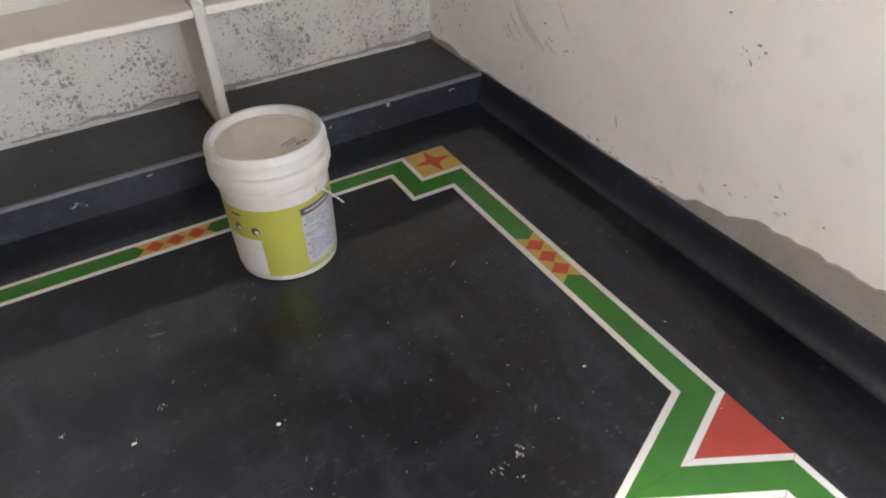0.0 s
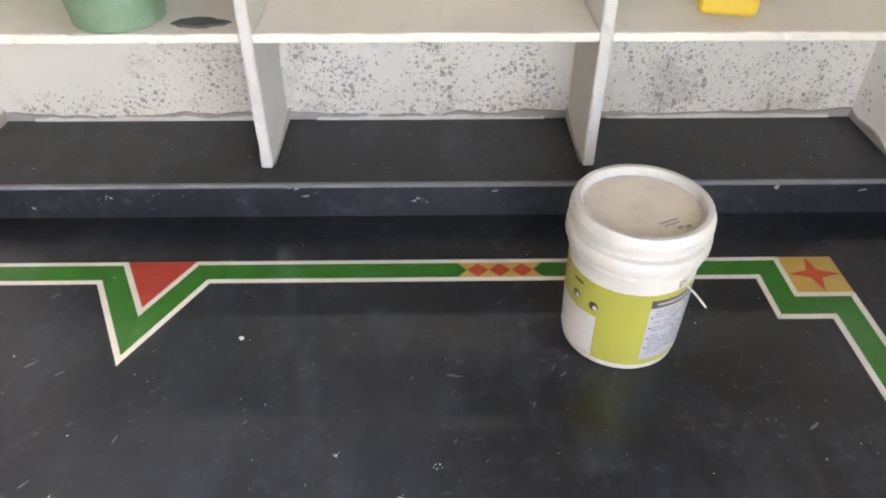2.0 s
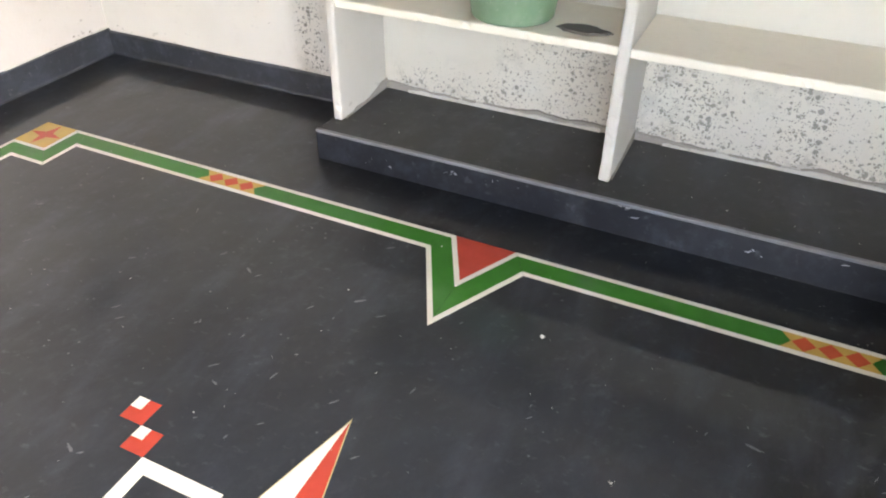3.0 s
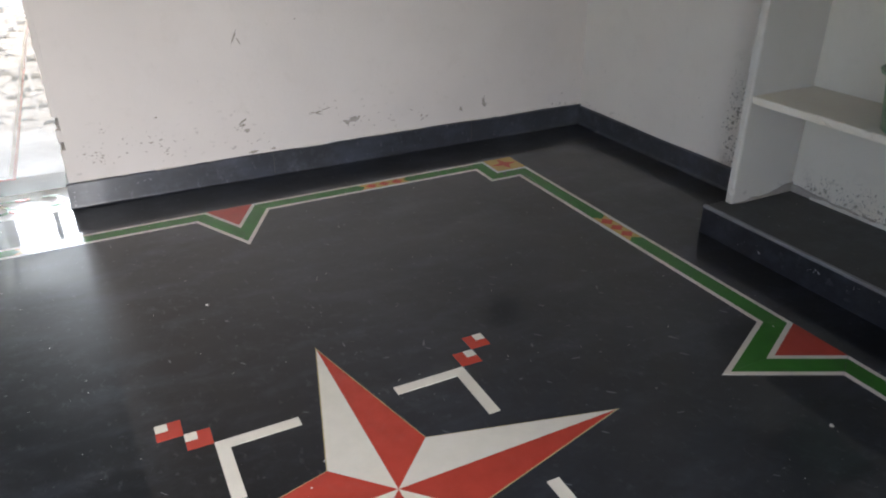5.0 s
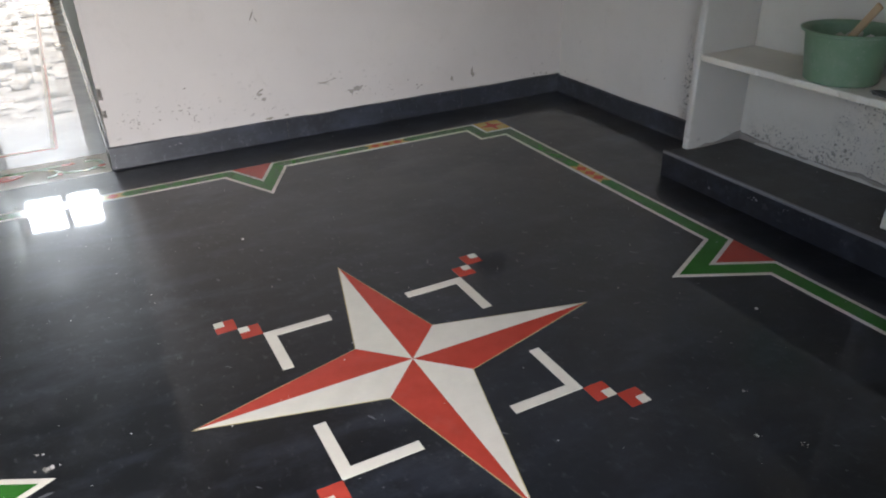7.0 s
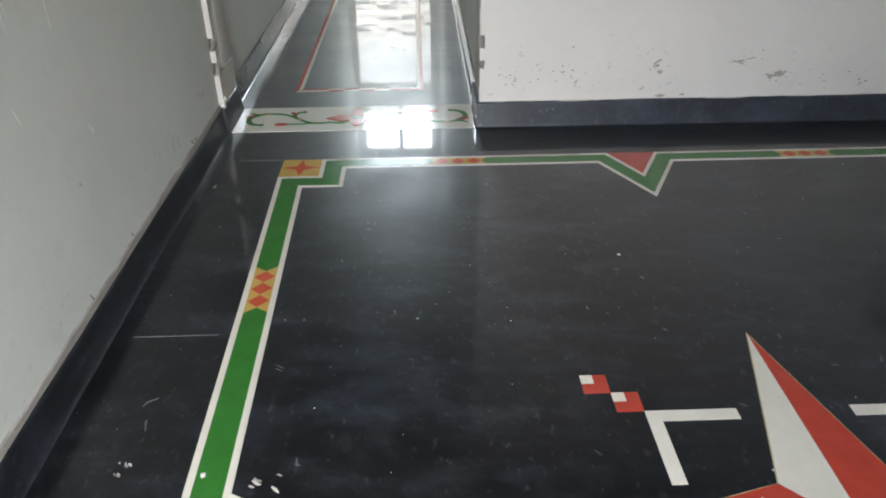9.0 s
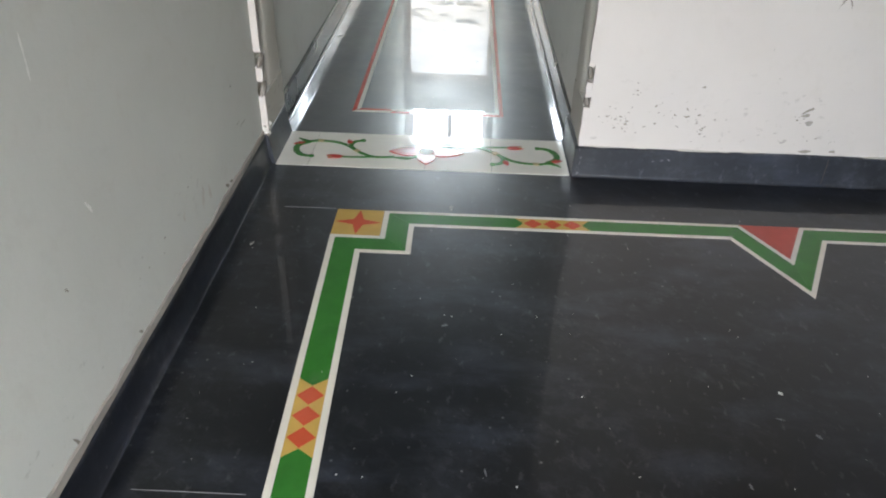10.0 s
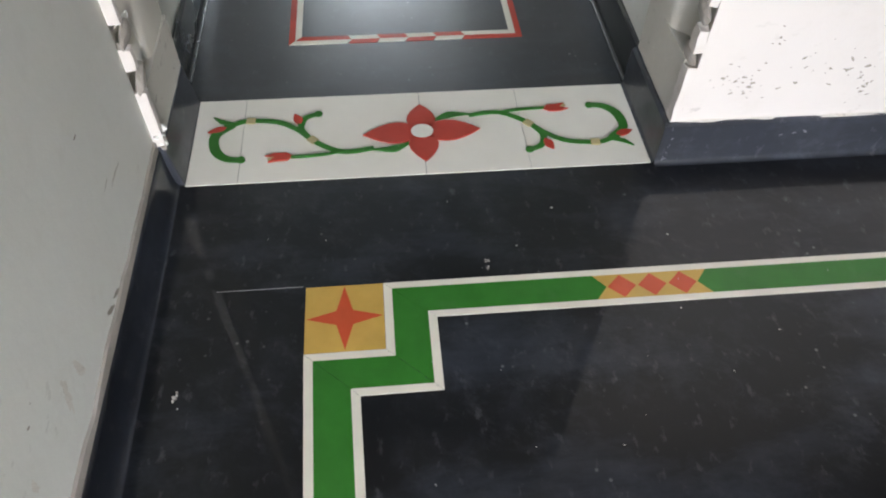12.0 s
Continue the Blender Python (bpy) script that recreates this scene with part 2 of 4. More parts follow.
plastic("label_purple", (0.07, 0.055, 0.08), 0.35, 0.1)
plastic("edge_grey", (0.20, 0.20, 0.215), 0.45, 0.5, (0.08, 0.08, 0.09))
plastic("ink_dark", (0.05, 0.045, 0.04), 0.5, 0.1)
plastic("basin_green", (0.165, 0.265, 0.165), 0.42, 0.35, (0.40, 0.42, 0.36))
plastic("yellow_plastic", (0.72, 0.50, 0.06), 0.4, 0.15)
plastic("wood_raw", (0.45, 0.31, 0.18), 0.7, 0.3)
plastic("chip_white", (0.58, 0.565, 0.54), 0.7, 0.1)


def stone_cladding():
    m = Mat("stone_cladding", rough=0.8)
    n = m.noise(3.0, 5, 0.6)
    col = m.mix(n, (0.46, 0.43, 0.37), (0.70, 0.66, 0.60))
    col = m.mix(m.ramp(m.rand, [(0, 0.0), (1, 0.45)]), col, (0.28, 0.26, 0.23))
    m.bump(m.noise(14, 6, 0.7), 0.8, 0.02)
    return m.done(col)


stone_cladding()


def paving():
    m = Mat("paving_pale", rough=0.8)
    col = m.mix(m.noise(1.5, 6, 0.6), (0.48, 0.45, 0.40), (0.62, 0.60, 0.55))
    m.bump(m.noise(30, 5), 0.3, 0.004)
    return m.done(col)


paving()

# ---------------------------------------------------------------- building helpers


def mesh(name, verts, faces, mat, smooth=False):
    me = bpy.data.meshes.new(name)
    me.from_pydata([tuple(v) for v in verts], [], faces)
    bm = bmesh.new()
    bm.from_mesh(me)
    bmesh.ops.recalc_face_normals(bm, faces=bm.faces)
    bm.to_mesh(me)
    bm.free()
    me.materials.append(MATS[mat])
    if smooth:
        me.shade_smooth()
    return me


def part(name, bm, material, parent=None, label=""):
    """Links a bmesh as one mesh object under a thing or under a part."""
    me = bpy.data.meshes.new(name)
    bmesh.ops.recalc_face_normals(bm, faces=bm.faces)
    bm.to_mesh(me)
    bm.free()
    me.materials.append(MATS[material])
    ob = new(name, me)
    if parent:
        ob.parent = parent
    return tagged(ob, label)


def put(name, me, parent=None, label=""):
    ob = new(name, me)
    if parent:
        ob.parent = parent
    return tagged(ob, label)


def box_bm(x0, x1, y0, y1, z0, z1, bevel=0.0, segments=2):
    bm = bmesh.new()
    bmesh.ops.create_cube(bm, size=1)
    for v in bm.verts:
        v.co = Vector(((x0, x1)[v.co.x > 0], (y0, y1)[v.co.y > 0], (z0, z1)[v.co.z > 0]))
    if bevel:
        bmesh.ops.bevel(bm, geom=bm.edges[:], offset=bevel, segments=segments, affect="EDGES", profile=0.5)
    return bm


def prism(name, poly, z0, z1, mat, parent, label=""):
    """A flat slab with the outline poly, from z0 up to z1, its top edge slightly eased."""
    n = len(poly)
    v = [(x, y, z0) for x, y in poly] + [(x, y, z1) for x, y in poly]
    f = [tuple(range(n, 2 * n))] + [(i, (i + 1) % n, n + (i + 1) % n, n + i) for i in range(n)]
    return put(name, mesh(name, v, f, mat), parent, label)


def lathe_bm(profile, steps=48, a0=0.0, a1=360.0, closed=True):
    """A surface of revolution about z from (radius, height) points."""
    bm = bmesh.new()
    full = abs(a1 - a0) >= 359.9
    count = steps if full else steps + 1
    rings = []
    for r, z in profile:
        if r < 1e-6:
            rings.append([bm.verts.new((0, 0, z))])
        else:
            rings.append([bm.verts.new((r * math.cos(radians(a0 + (a1 - a0) * i / steps)), r * math.sin(radians(a0 + (a1 - a0) * i / steps)), z)) for i in range(count)])
    for a, b in zip(rings, rings[1:]):
        for i in range(steps):
            j = (i + 1) % count
            if len(a) == 1 and len(b) == 1:
                continue
            if len(a) == 1:
                bm.faces.new((a[0], b[i], b[j]))
            elif len(b) == 1:
                bm.faces.new((a[i], a[j], b[0]))
            else:
                bm.faces.new((a[i], a[j], b[j], b[i]))
    return bm


def smooth(ob, angle=35):
    ob.data.shade_smooth()
    ob.data.set_sharp_from_angle(angle=radians(angle))
    return ob


def tube_bm(points, radius, sides=8):
    bm = bmesh.new()
    rings = []
    pts = [Vector(p) for p in points]
    for i, p in enumerate(pts):
        d = (pts[min(i + 1, len(pts) - 1)] - pts[max(i - 1, 0)]).normalized()
        a = d.orthogonal().normalized()
        b = d.cross(a)
        rings.append([bm.verts.new(p + radius * (math.cos(2 * math.pi * k / sides) * a + math.sin(2 * math.pi * k / sides) * b)) for k in range(sides)])
    for a, b in zip(rings, rings[1:]):
        for k in range(sides):
            bm.faces.new((a[k], a[(k + 1) % sides], b[(k + 1) % sides], b[k]))
    bm.faces.new(rings[0]), bm.faces.new(rings[-1])
    return bm


# ---------------------------------------------------------------- the plan (metres, origin at the star's middle)
XW, XE, YS, YN, TOP = -2.135, 2.262, -1.735, 2.045, 3.05      # wall faces of the room
DOOR_S, DOOR_N, DOOR_TOP, XW2 = -1.735, -0.612, 2.12, -2.42    # doorway in the west wall
HALL_S, HALL_N, HALL_END = -1.76, -0.600, -8.65                # hall beyond it
FAR_S, FAR_N, FAR_TOP = -1.735, -0.675, 2.07                    # its far door
LEDGE_X, LEDGE_Y, LEDGE_Z = -0.722, 1.622, 0.114               # raised black ledge under the shelves


def structure(name, bm, mat, label):
    return tagged(part(name, bm, mat), label, kind="structure")


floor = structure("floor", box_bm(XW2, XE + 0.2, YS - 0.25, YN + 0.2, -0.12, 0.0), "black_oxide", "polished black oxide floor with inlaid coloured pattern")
structure("floor_hall", box_bm(HALL_END - 0.15, XW2, HALL_S - 0.18, HALL_N + 0.2, -0.12, 0.0), "hall_granite", "mirror-polished black hall floor")
structure("ceiling", box_bm(HALL_END, XE + 0.2, YS - 0.2, YN + 0.2, TOP, TOP + 0.12), "ceiling_white", "unseen ceiling, greyed to dim its reflection in the floor")
EY0, EY1 = -1.54, -0.52
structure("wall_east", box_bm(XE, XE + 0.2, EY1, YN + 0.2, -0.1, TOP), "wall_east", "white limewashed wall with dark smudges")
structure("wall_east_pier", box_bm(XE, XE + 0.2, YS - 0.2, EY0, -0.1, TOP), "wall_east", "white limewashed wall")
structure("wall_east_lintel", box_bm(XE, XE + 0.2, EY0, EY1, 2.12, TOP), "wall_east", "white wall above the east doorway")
structure("wall_north", box_bm(LEDGE_X, XE, YN, YN + 0.2, -0.1, TOP), "wall_flaked", "white wall with flaked dark pits behind the shelves")
structure("wall_north_corner", box_bm(XW2, LEDGE_X, YN, YN + 0.2, -0.1, TOP), "wall_corner_flaked", "white wall with a flaked patch")
structure("wall_west", box_bm(XW2, XW, DOOR_N + 0.070, YN, -0.1, TOP), "wall_west", "off-white limewashed wall, toned down against the daylight, with dark scuffs")
structure("wall_west_lintel", box_bm(XW2, XW - 0.007, DOOR_S - 0.19, DOOR_N + 0.070, DOOR_TOP, TOP), "wall_white", "white wall above the doorway")

# south wall with the window opening
WX0, WX1, WZ0, WZ1 = 0.50, 1.80, 0.95, 2.15
structure("wall_south", box_bm(XW, WX0, YS - 0.2, YS, -0.1, TOP), "wall_shaded", "limewashed wall, greyed for the shade on it")
structure("wall_south_pier", box_bm(WX1, XE, YS - 0.2, YS, -0.1, TOP), "wall_shaded", "limewashed wall, greyed for the shade on it")
structure("wall_south_sill", box_bm(WX0, WX1, YS - 0.2, YS, -0.1, WZ0), "wall_shaded", "wall under the window, greyed for shade")
structure("wall_south_head", box_bm(WX0, WX1, YS - 0.2, YS, WZ1, TOP), "wall_shaded", "wall above the window, greyed for shade")

# hall
structure("hall_wall_south", box_bm(HALL_END, XW2, HALL_S - 0.18, HALL_S, -0.1, TOP), "wall_hall", "pale painted hall wall")
structure("hall_wall_north", box_bm(HALL_END, XW2, HALL_N, HALL_N + 0.2, -0.1, TOP), "wall_hall", "pale painted hall wall")
VENT_Z0, VENT_Z1 = 2.47, 2.97
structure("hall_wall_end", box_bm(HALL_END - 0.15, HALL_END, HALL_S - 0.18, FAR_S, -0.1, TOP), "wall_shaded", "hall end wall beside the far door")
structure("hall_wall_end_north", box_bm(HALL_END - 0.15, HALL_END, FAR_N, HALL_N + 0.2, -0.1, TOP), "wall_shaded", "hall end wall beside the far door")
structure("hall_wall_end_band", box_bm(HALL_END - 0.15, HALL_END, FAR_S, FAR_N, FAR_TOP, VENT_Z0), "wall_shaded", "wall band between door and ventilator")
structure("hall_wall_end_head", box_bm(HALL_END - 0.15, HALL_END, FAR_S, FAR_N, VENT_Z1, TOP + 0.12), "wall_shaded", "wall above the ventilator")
vent = tagged(new("ventilator"), "open ventilator with a central mullion over the far door", "ventilator", kind="structure")
part("mullion", box_bm(HALL_END - 0.1, HALL_END - 0.05, -1.200, -1.132, VENT_Z0, VENT_Z1, 0.004), "wood_raw", vent)
far_door = tagged(new("door_1"), "pale wooden frame of the open far door", "door frame", kind="structure")
part("frame_side", box_bm(HALL_END - 0.12, HALL_END + 0.01, FAR_S, FAR_S + 0.05, 0, FAR_TOP, 0.004), "wood_raw", far_door)
part("frame_head", box_bm(HALL_END - 0.12, HALL_END + 0.01, FAR_S + 0.05, FAR_N - 0.05, FAR_TOP - 0.05, FAR_TOP, 0.004), "wood_raw", far_door)
part("frame_side", box_bm(HALL_END - 0.12, HALL_END + 0.01, FAR_N - 0.05, FAR_N, 0, FAR_TOP, 0.004), "wood_raw", far_door)

# outside
structure("ground", box_bm(-120, HALL_END - 0.15, -80, 80, -0.25, -0.10), "paving_pale", "pale sunlit paving outside")
# Raised to 6 m, its unseen top a bright reflector behind the ventilator.
structure("wall_outside", box_bm(-11.1, -10.85, -6, 4, -0.10, 6.0), "wall_lane", "pale sunlit boundary wall")
clad = tagged(new("stone_cladding"), "rough pale split-stone cladding on the boundary wall", "cladding", kind="structure")
rng = random.Random(5)
stone_meshes = []
for k in range(8):
    b = box_bm(-0.03 - 0.012 * rng.random(), 0.05 + 0.02 * rng.random(), -0.118, 0.118, -0.0412, 0.0412, 0.007, 1)
    me = bpy.data.meshes.new("stone")
    b.to_mesh(me), b.free()
    me.materials.append(MATS["stone_cladding"])
    stone_meshes.append(me)
for row in range(25):
    for k in range(12):
        o = new("stone", rng.choice(stone_meshes))
        o.parent = clad
        o.matrix_basis = pose(-10.86 + 0.06 * rng.random(), -2.6 + 0.24 * k + (0.12 if row % 2 else 0), 0.0845 * row - 0.055, 0, 0, rng.uniform(-4, 4))
part("pipe", tube_bm([(-10.70, -1.17, -0.1), (-10.70, -1.17, 3.0)], 0.02), "cement_pale", clad, "thin pale pipe")

# ---------------------------------------------------------------- ledge, shelves
ledge = structure("ledge", box_bm(LEDGE_X, XE, LEDGE_Y, YN, 0.0, LEDGE_Z, 0.004, 2), "black_ledge", "raised black ledge with a pale worn front edge")
part("front_face", box_bm(LEDGE_X - 0.003, XE, LEDGE_Y - 0.004, LEDGE_Y, 0.0, LEDGE_Z - 0.009), "black_riser", ledge)
part("edge_line", box_bm(LEDGE_X - 0.005, XE, LEDGE_Y - 0.006, LEDGE_Y + 0.010, LEDGE_Z - 0.009, LEDGE_Z + 0.003, 0.002, 1), "edge_grey", ledge, "pale worn edge line")

def rough_box(x0, x1, y0, y1, z0, z1, bevel, seed, amount=0.0022):
    """A hand-plastered slab: its long edges waver and are chipped here and there."""
    b = box_bm(x0, x1, y0, y1, z0, z1, bevel, 2)
    long_x = (x1 - x0) > (z1 - z0)
    axis = 0 if long_x else 2
    n = int((x1 - x0 if long_x else z1 - z0) / 0.014)
    bmesh.ops.subdivide_edges(b, edges=[e for e in b.edges if abs(e.verts[0].co[axis] - e.verts[1].co[axis]) > 0.15], cuts=n)
    for v in b.verts:
        if v.co.y < y0 + 0.02:
            p = v.co * 1.0
            w = noise.fractal(Vector((p.x * 14 + seed, p.y * 30, p.z * 14)), 1.0, 2.0, 3) * amount
            chip = max(0.0, noise.noise(Vector((p.x * 31 + seed * 3, p.z * 31, seed))) - 0.36) * 0.022
            v.co.y += w + chip
            if long_x and v.co.z > (z0 + z1) / 2:
                v.co.z += w * 0.8 - chip * 0.6
            if not long_x:
                v.co.x += w * 0.8
    return b


# PANEL_TOP carries the uprights past the view, up to the added boards.
SHELF_Y, SHELF_Z0, SHELF_Z1, PANEL_TOP = 1.714, 0.520, 0.548, 2.20
shelf_unit = tagged(new("wall_shelf"), "built-in white painted shelf with upright panels, dusty and chipped, upper boards added", "shelf", kind="structure")
for x0, x1 in ((-0.712, -0.677), (0.258, 0.294), (1.263, 1.300)):
    part("upright_panel", rough_box(x0, x1, SHELF_Y, YN, LEDGE_Z, PANEL_TOP, 0.008, 5.0 + x0, 0.0013), "shelf_white", shelf_unit)
for x0, x1 in ((-0.677, 0.258), (0.294, 1.263), (1.300, XE)):
    # These three upper boards are unseen, added to darken the floor's reflection.
    for z in (1.10, 1.64, 2.17):
        part("shelf_board", box_bm(x0, x1, SHELF_Y + 0.002, YN, z, z + 0.028, 0.004), "shelf_white", shelf_unit)
    part("shelf_board", rough_box(x0, x1, SHELF_Y + 0.002, YN, SHELF_Z0, SHELF_Z1, 0.005, 11.0 + x0), "shelf_dusty", shelf_unit, "dusty beige shelf board")

# ---------------------------------------------------------------- skirting


def skirting(name, p, q, inward, height, thick=0.012, label="black polished skirting", cove=0.0):
    """A cement skirting from p to q along a wall, its foot coved into the floor, its top eased."""
    p, q, inward = Vector((*p, 0)), Vector((*q, 0)), Vector((*inward, 0))
    prof = [(0.0, height), (thick * 0.45, height), (thick * 0.9, height - 0.006), (thick, height - 0.016)]
    r = 0.012
    prof += [(thick + r - r * math.cos(a), r - r * math.sin(a)) for a in [math.pi / 2 * k / 6 * 1.0 for k in range(7)]]
    if cove:
        prof = [(0.0, height), (0.006, height)] + [(0.008 + (cove - 0.008) * (1 - math.cos(a)), (height - 0.003) * (1 - math.sin(a))) for a in [math.pi / 2 * k / 10 for k in range(11)]]
    n = max(2, int((q - p).length / 0.08))
    bm = bmesh.new()
    rows = []
    for i in range(n + 1):
        o = p.lerp(q, i / n)
        w = noise.noise(o * 3.1) * 0.0035
        rows.append([bm.verts.new(o + inward * (d + (w if 0 < d and z > 0.03 else 0)) + Vector((0, 0, max(z, 0.0006) + (w if z > 0.05 else 0)))) for d, z in prof])
    for a, b in zip(rows, rows[1:]):
        for k in range(len(prof) - 1):
            bm.faces.new((a[k], a[k + 1], b[k + 1], b[k]))
    return tagged(smooth(part(name, bm, "hall_skirting" if "hall" in name else "black_cove" if cove else "black_skirting_lit")), label, kind="structure")


skirting("baseboard_west", (XW, DOOR_N - 0.012), (XW, YN), (1, 0), 0.116)
skirting("baseboard_north", (XW, YN), (LEDGE_X, YN), (0, -1), 0.105)
skirting("baseboard_east", (XE, EY1), (XE, LEDGE_Y), (-1, 0), 0.122, cove=0.040)
skirting("baseboard_east_pier", (XE, YS), (XE, EY0), (-1, 0), 0.122)
skirting("baseboard_south", (XW, YS), (XE, YS), (0, 1), 0.104, cove=0.025)
skirting("baseboard_hall_south", (HALL_END, HALL_S), (XW, HALL_S + 0.006), (0, 1), 0.118)
skirting("baseboard_hall_north", (HALL_END, HALL_N), (XW2, HALL_N), (0, -1), 0.118)
skirting("baseboard_jamb", (XW2, DOOR_N), (XW + 0.011, DOOR_N), (0, -1), 0.1155)

for y in (0.268, 1.335):
    part("skirting_joint", box_bm(XW + 0.0130, XW + 0.0160, y - 0.0012, y + 0.0012, 0.012, 0.108), "ink_dark", bpy.data.objects["baseboard_west"])

# ---------------------------------------------------------------- inlaid floor pattern
Z_IN = 0.0012
BX0, BX1, BY0, BY1 = -1.823, 1.946, -1.424, 1.395
BYM = -1.381                              # the south run lies a little askew
A = 0.155                                # corner tile
NB, ND = 0.098, 0.193                    # notch: half its mouth, depth of the red triangle
WN, WW, WS, WE = 0.094, 0.089, 0.102, 0.103   # strip width on each side
NX, SX, WY, EY = 0.016, 0.010, -0.014, -0.050  # middle of the notch on each side
LINE = 0.165                             # white line, as a share of the strip


def outline():
    """The strip's outer line, anticlockwise, stepping round the corner tiles and into the notches, with each run's width."""
    return [
        (BX0 + A, BY0, WS), (SX - NB, BYM, WS), (SX, BYM + ND, WS), (SX + NB, BYM, WS), (BX1 - A, BYM, WS), (BX1 - A, BYM + A, WE), (BX1, BYM + A, WE),
        (BX1, EY - NB, WE), (BX1 - ND, EY, WE), (BX1, EY + NB, WE), (BX1, BY1 - A, WE), (BX1 - A, BY1 - A, WN), (BX1 - A, BY1, WN),
        (NX + NB, BY1, WN), (NX, BY1 - ND, WN), (NX - NB, BY1, WN), (BX0 + A, BY1, WN), (BX0 + A, BY1 - A, WW), (BX0, BY1 - A, WW),
        (BX0, WY + NB, WW), (BX0 + ND, WY, WW), (BX0, WY - NB, WW), (BX0, BY0 + A, 0.102), (BX0 + A, BY0 + A, 0.094),
    ]


def offset(poly, share):
    """The closed line moved inward by a share of each run's width, with mitred corners."""
    out, n = [], len(poly)
    for i in range(n):
        a, b, c = (Vector(poly[k % n][:2]) for k in (i - 1, i, i + 1))
        u, v = (b - a).normalized(), (c - b).normalized()
        d1, d2 = poly[i - 1][2] * share, poly[i][2] * share
        p, q2 = a + Vector((-u.y, u.x)) * d1, b + Vector((-v.y, v.x)) * d2
        cross = u.x * v.y - u.y * v.x
        w = q2 - p
        out.append(p + u * ((w.x * v.y - w.y * v.x) / cross))
    return out


RINGS = [offset(outline(), d) for d in (0.0, LINE, 1 - LINE, 1.0)]
GAP = 0.0006


def lerp2(a, b, f):
    return (a[0] + (b[0] - a[0]) * f, a[1] + (b[1] - a[1]) * f)


def strip_piece(name, a0, a1, b1, b0, mat):
    """A straight strip between the outer edge a0-a1 and the inner edge b0-b1, with a hairline joint at both ends."""
    d = (Vector(a1) - Vector(a0)).length
    g = GAP / d
    return prism(name, [lerp2(a0, a1, g), lerp2(a0, a1, 1 - g), lerp2(b0, b1, 1 - g), lerp2(b0, b1, g)], -0.003, Z_IN, mat, floor)


LONG = 0.40      # straights longer than this carry a panel of diamonds
DL, DT = 0.240, 0.190
N = len(RINGS[0])
for i in range(N):
    j = (i + 1) % N
    strip_piece("white_strip", RINGS[0][i], RINGS[0][j], RINGS[1][j], RINGS[1][i], "inlay_white")
    strip_piece("white_strip", RINGS[2][i], RINGS[2][j], RINGS[3][j], RINGS[3][i], "inlay_white")
    a0, a1, b0, b1 = RINGS[1][i], RINGS[1][j], RINGS[2][i], RINGS[2][j]
    run = (Vector(RINGS[0][j]) - Vector(RINGS[0][i])).length
    if run < LONG:
        strip_piece("green_strip", a0, a1, b1, b0, "inlay_green")
        continue
    u = (Vector(a1) - Vector(a0)).normalized()
    v = Vector((-u.y, u.x))
    w_run = outline()[i][2]
    g = w_run * (1 - 2 * LINE)
    # the panel's middle: halfway between the notch and the corner
    o0, o1 = Vector(RINGS[0][i]), Vector(RINGS[0][j])
    near_notch_first = abs(o0.x) < 0.2 or abs(o0.y) < 0.2
    mid = (o0 - u * NB + o1 + u * A) / 2 if near_notch_first else (o0 - u * A + o1 + u * NB) / 2
    if i == 21:
        mid = mid + u * 0.004
    c = mid + v * (w_run / 2)

    def at(s, t):
        p = c + u * s + v * t
        return (p.x, p.y)

    h = g / 2
    prism("green_strip", [tuple(a0), at(-DL / 2, -h), at(-DT / 2, 0), at(-DL / 2, h), tuple(b0)], -0.003, Z_IN, "inlay_green", floor)
    prism("green_strip", [at(DL / 2, -h), tuple(a1), tuple(b1), at(DL / 2, h), at(DT / 2, 0)], -0.003, Z_IN, "inlay_green", floor)
    prism("yellow_panel", [at(-DL / 2, -h), at(DL / 2, -h), at(DT / 2, 0), at(DL / 2, h), at(-DL / 2, h), at(-DT / 2, 0)], -0.003, Z_IN - 0.0004, "inlay_yellow", floor)
    step = DT / 3
    for k in (-1, 0, 1):
        prism("red_diamond", [at(k * step - step * 0.47, 0), at(k * step, -h * 0.93), at(k * step + step * 0.47, 0), at(k * step, h * 0.93)], -0.003, Z_IN, "inlay_orange", floor)

for tri in ([(NX - NB, BY1), (NX, BY1 - ND), (NX + NB, BY1)], [(SX - NB, BYM), (SX + NB, BYM), (SX, BYM + ND)],
            [(BX0, WY + NB), (BX0, WY - NB), (BX0 + ND, WY)], [(BX1, EY - NB), (BX1, EY + NB), (BX1 - ND, EY)]):
    prism("red_triangle", tri, -0.003, Z_IN, "inlay_red", floor)
for cx, cy in ((BX0 + A / 2, BY0 + A / 2), (BX1 - A / 2, BYM + A / 2), (BX0 + A / 2, BY1 - A / 2), (BX1 - A / 2, BY1 - A / 2)):
    e = A / 2 - GAP
    prism("corner_tile", [(cx - e, cy - e), (cx + e, cy - e), (cx + e, cy + e), (cx - e, cy + e)], -0.003, Z_IN, "inlay_yellow", floor)
    pts = []
    for k in range(8):
        r = e * (0.96 if k % 2 == 0 else 0.30)
        pts.append((cx + r * math.cos(math.pi / 4 * k), cy + r * math.sin(math.pi / 4 * k)))
    prism("tile_star", pts, -0.003, Z_IN + 0.0005, "inlay_orange", floor)

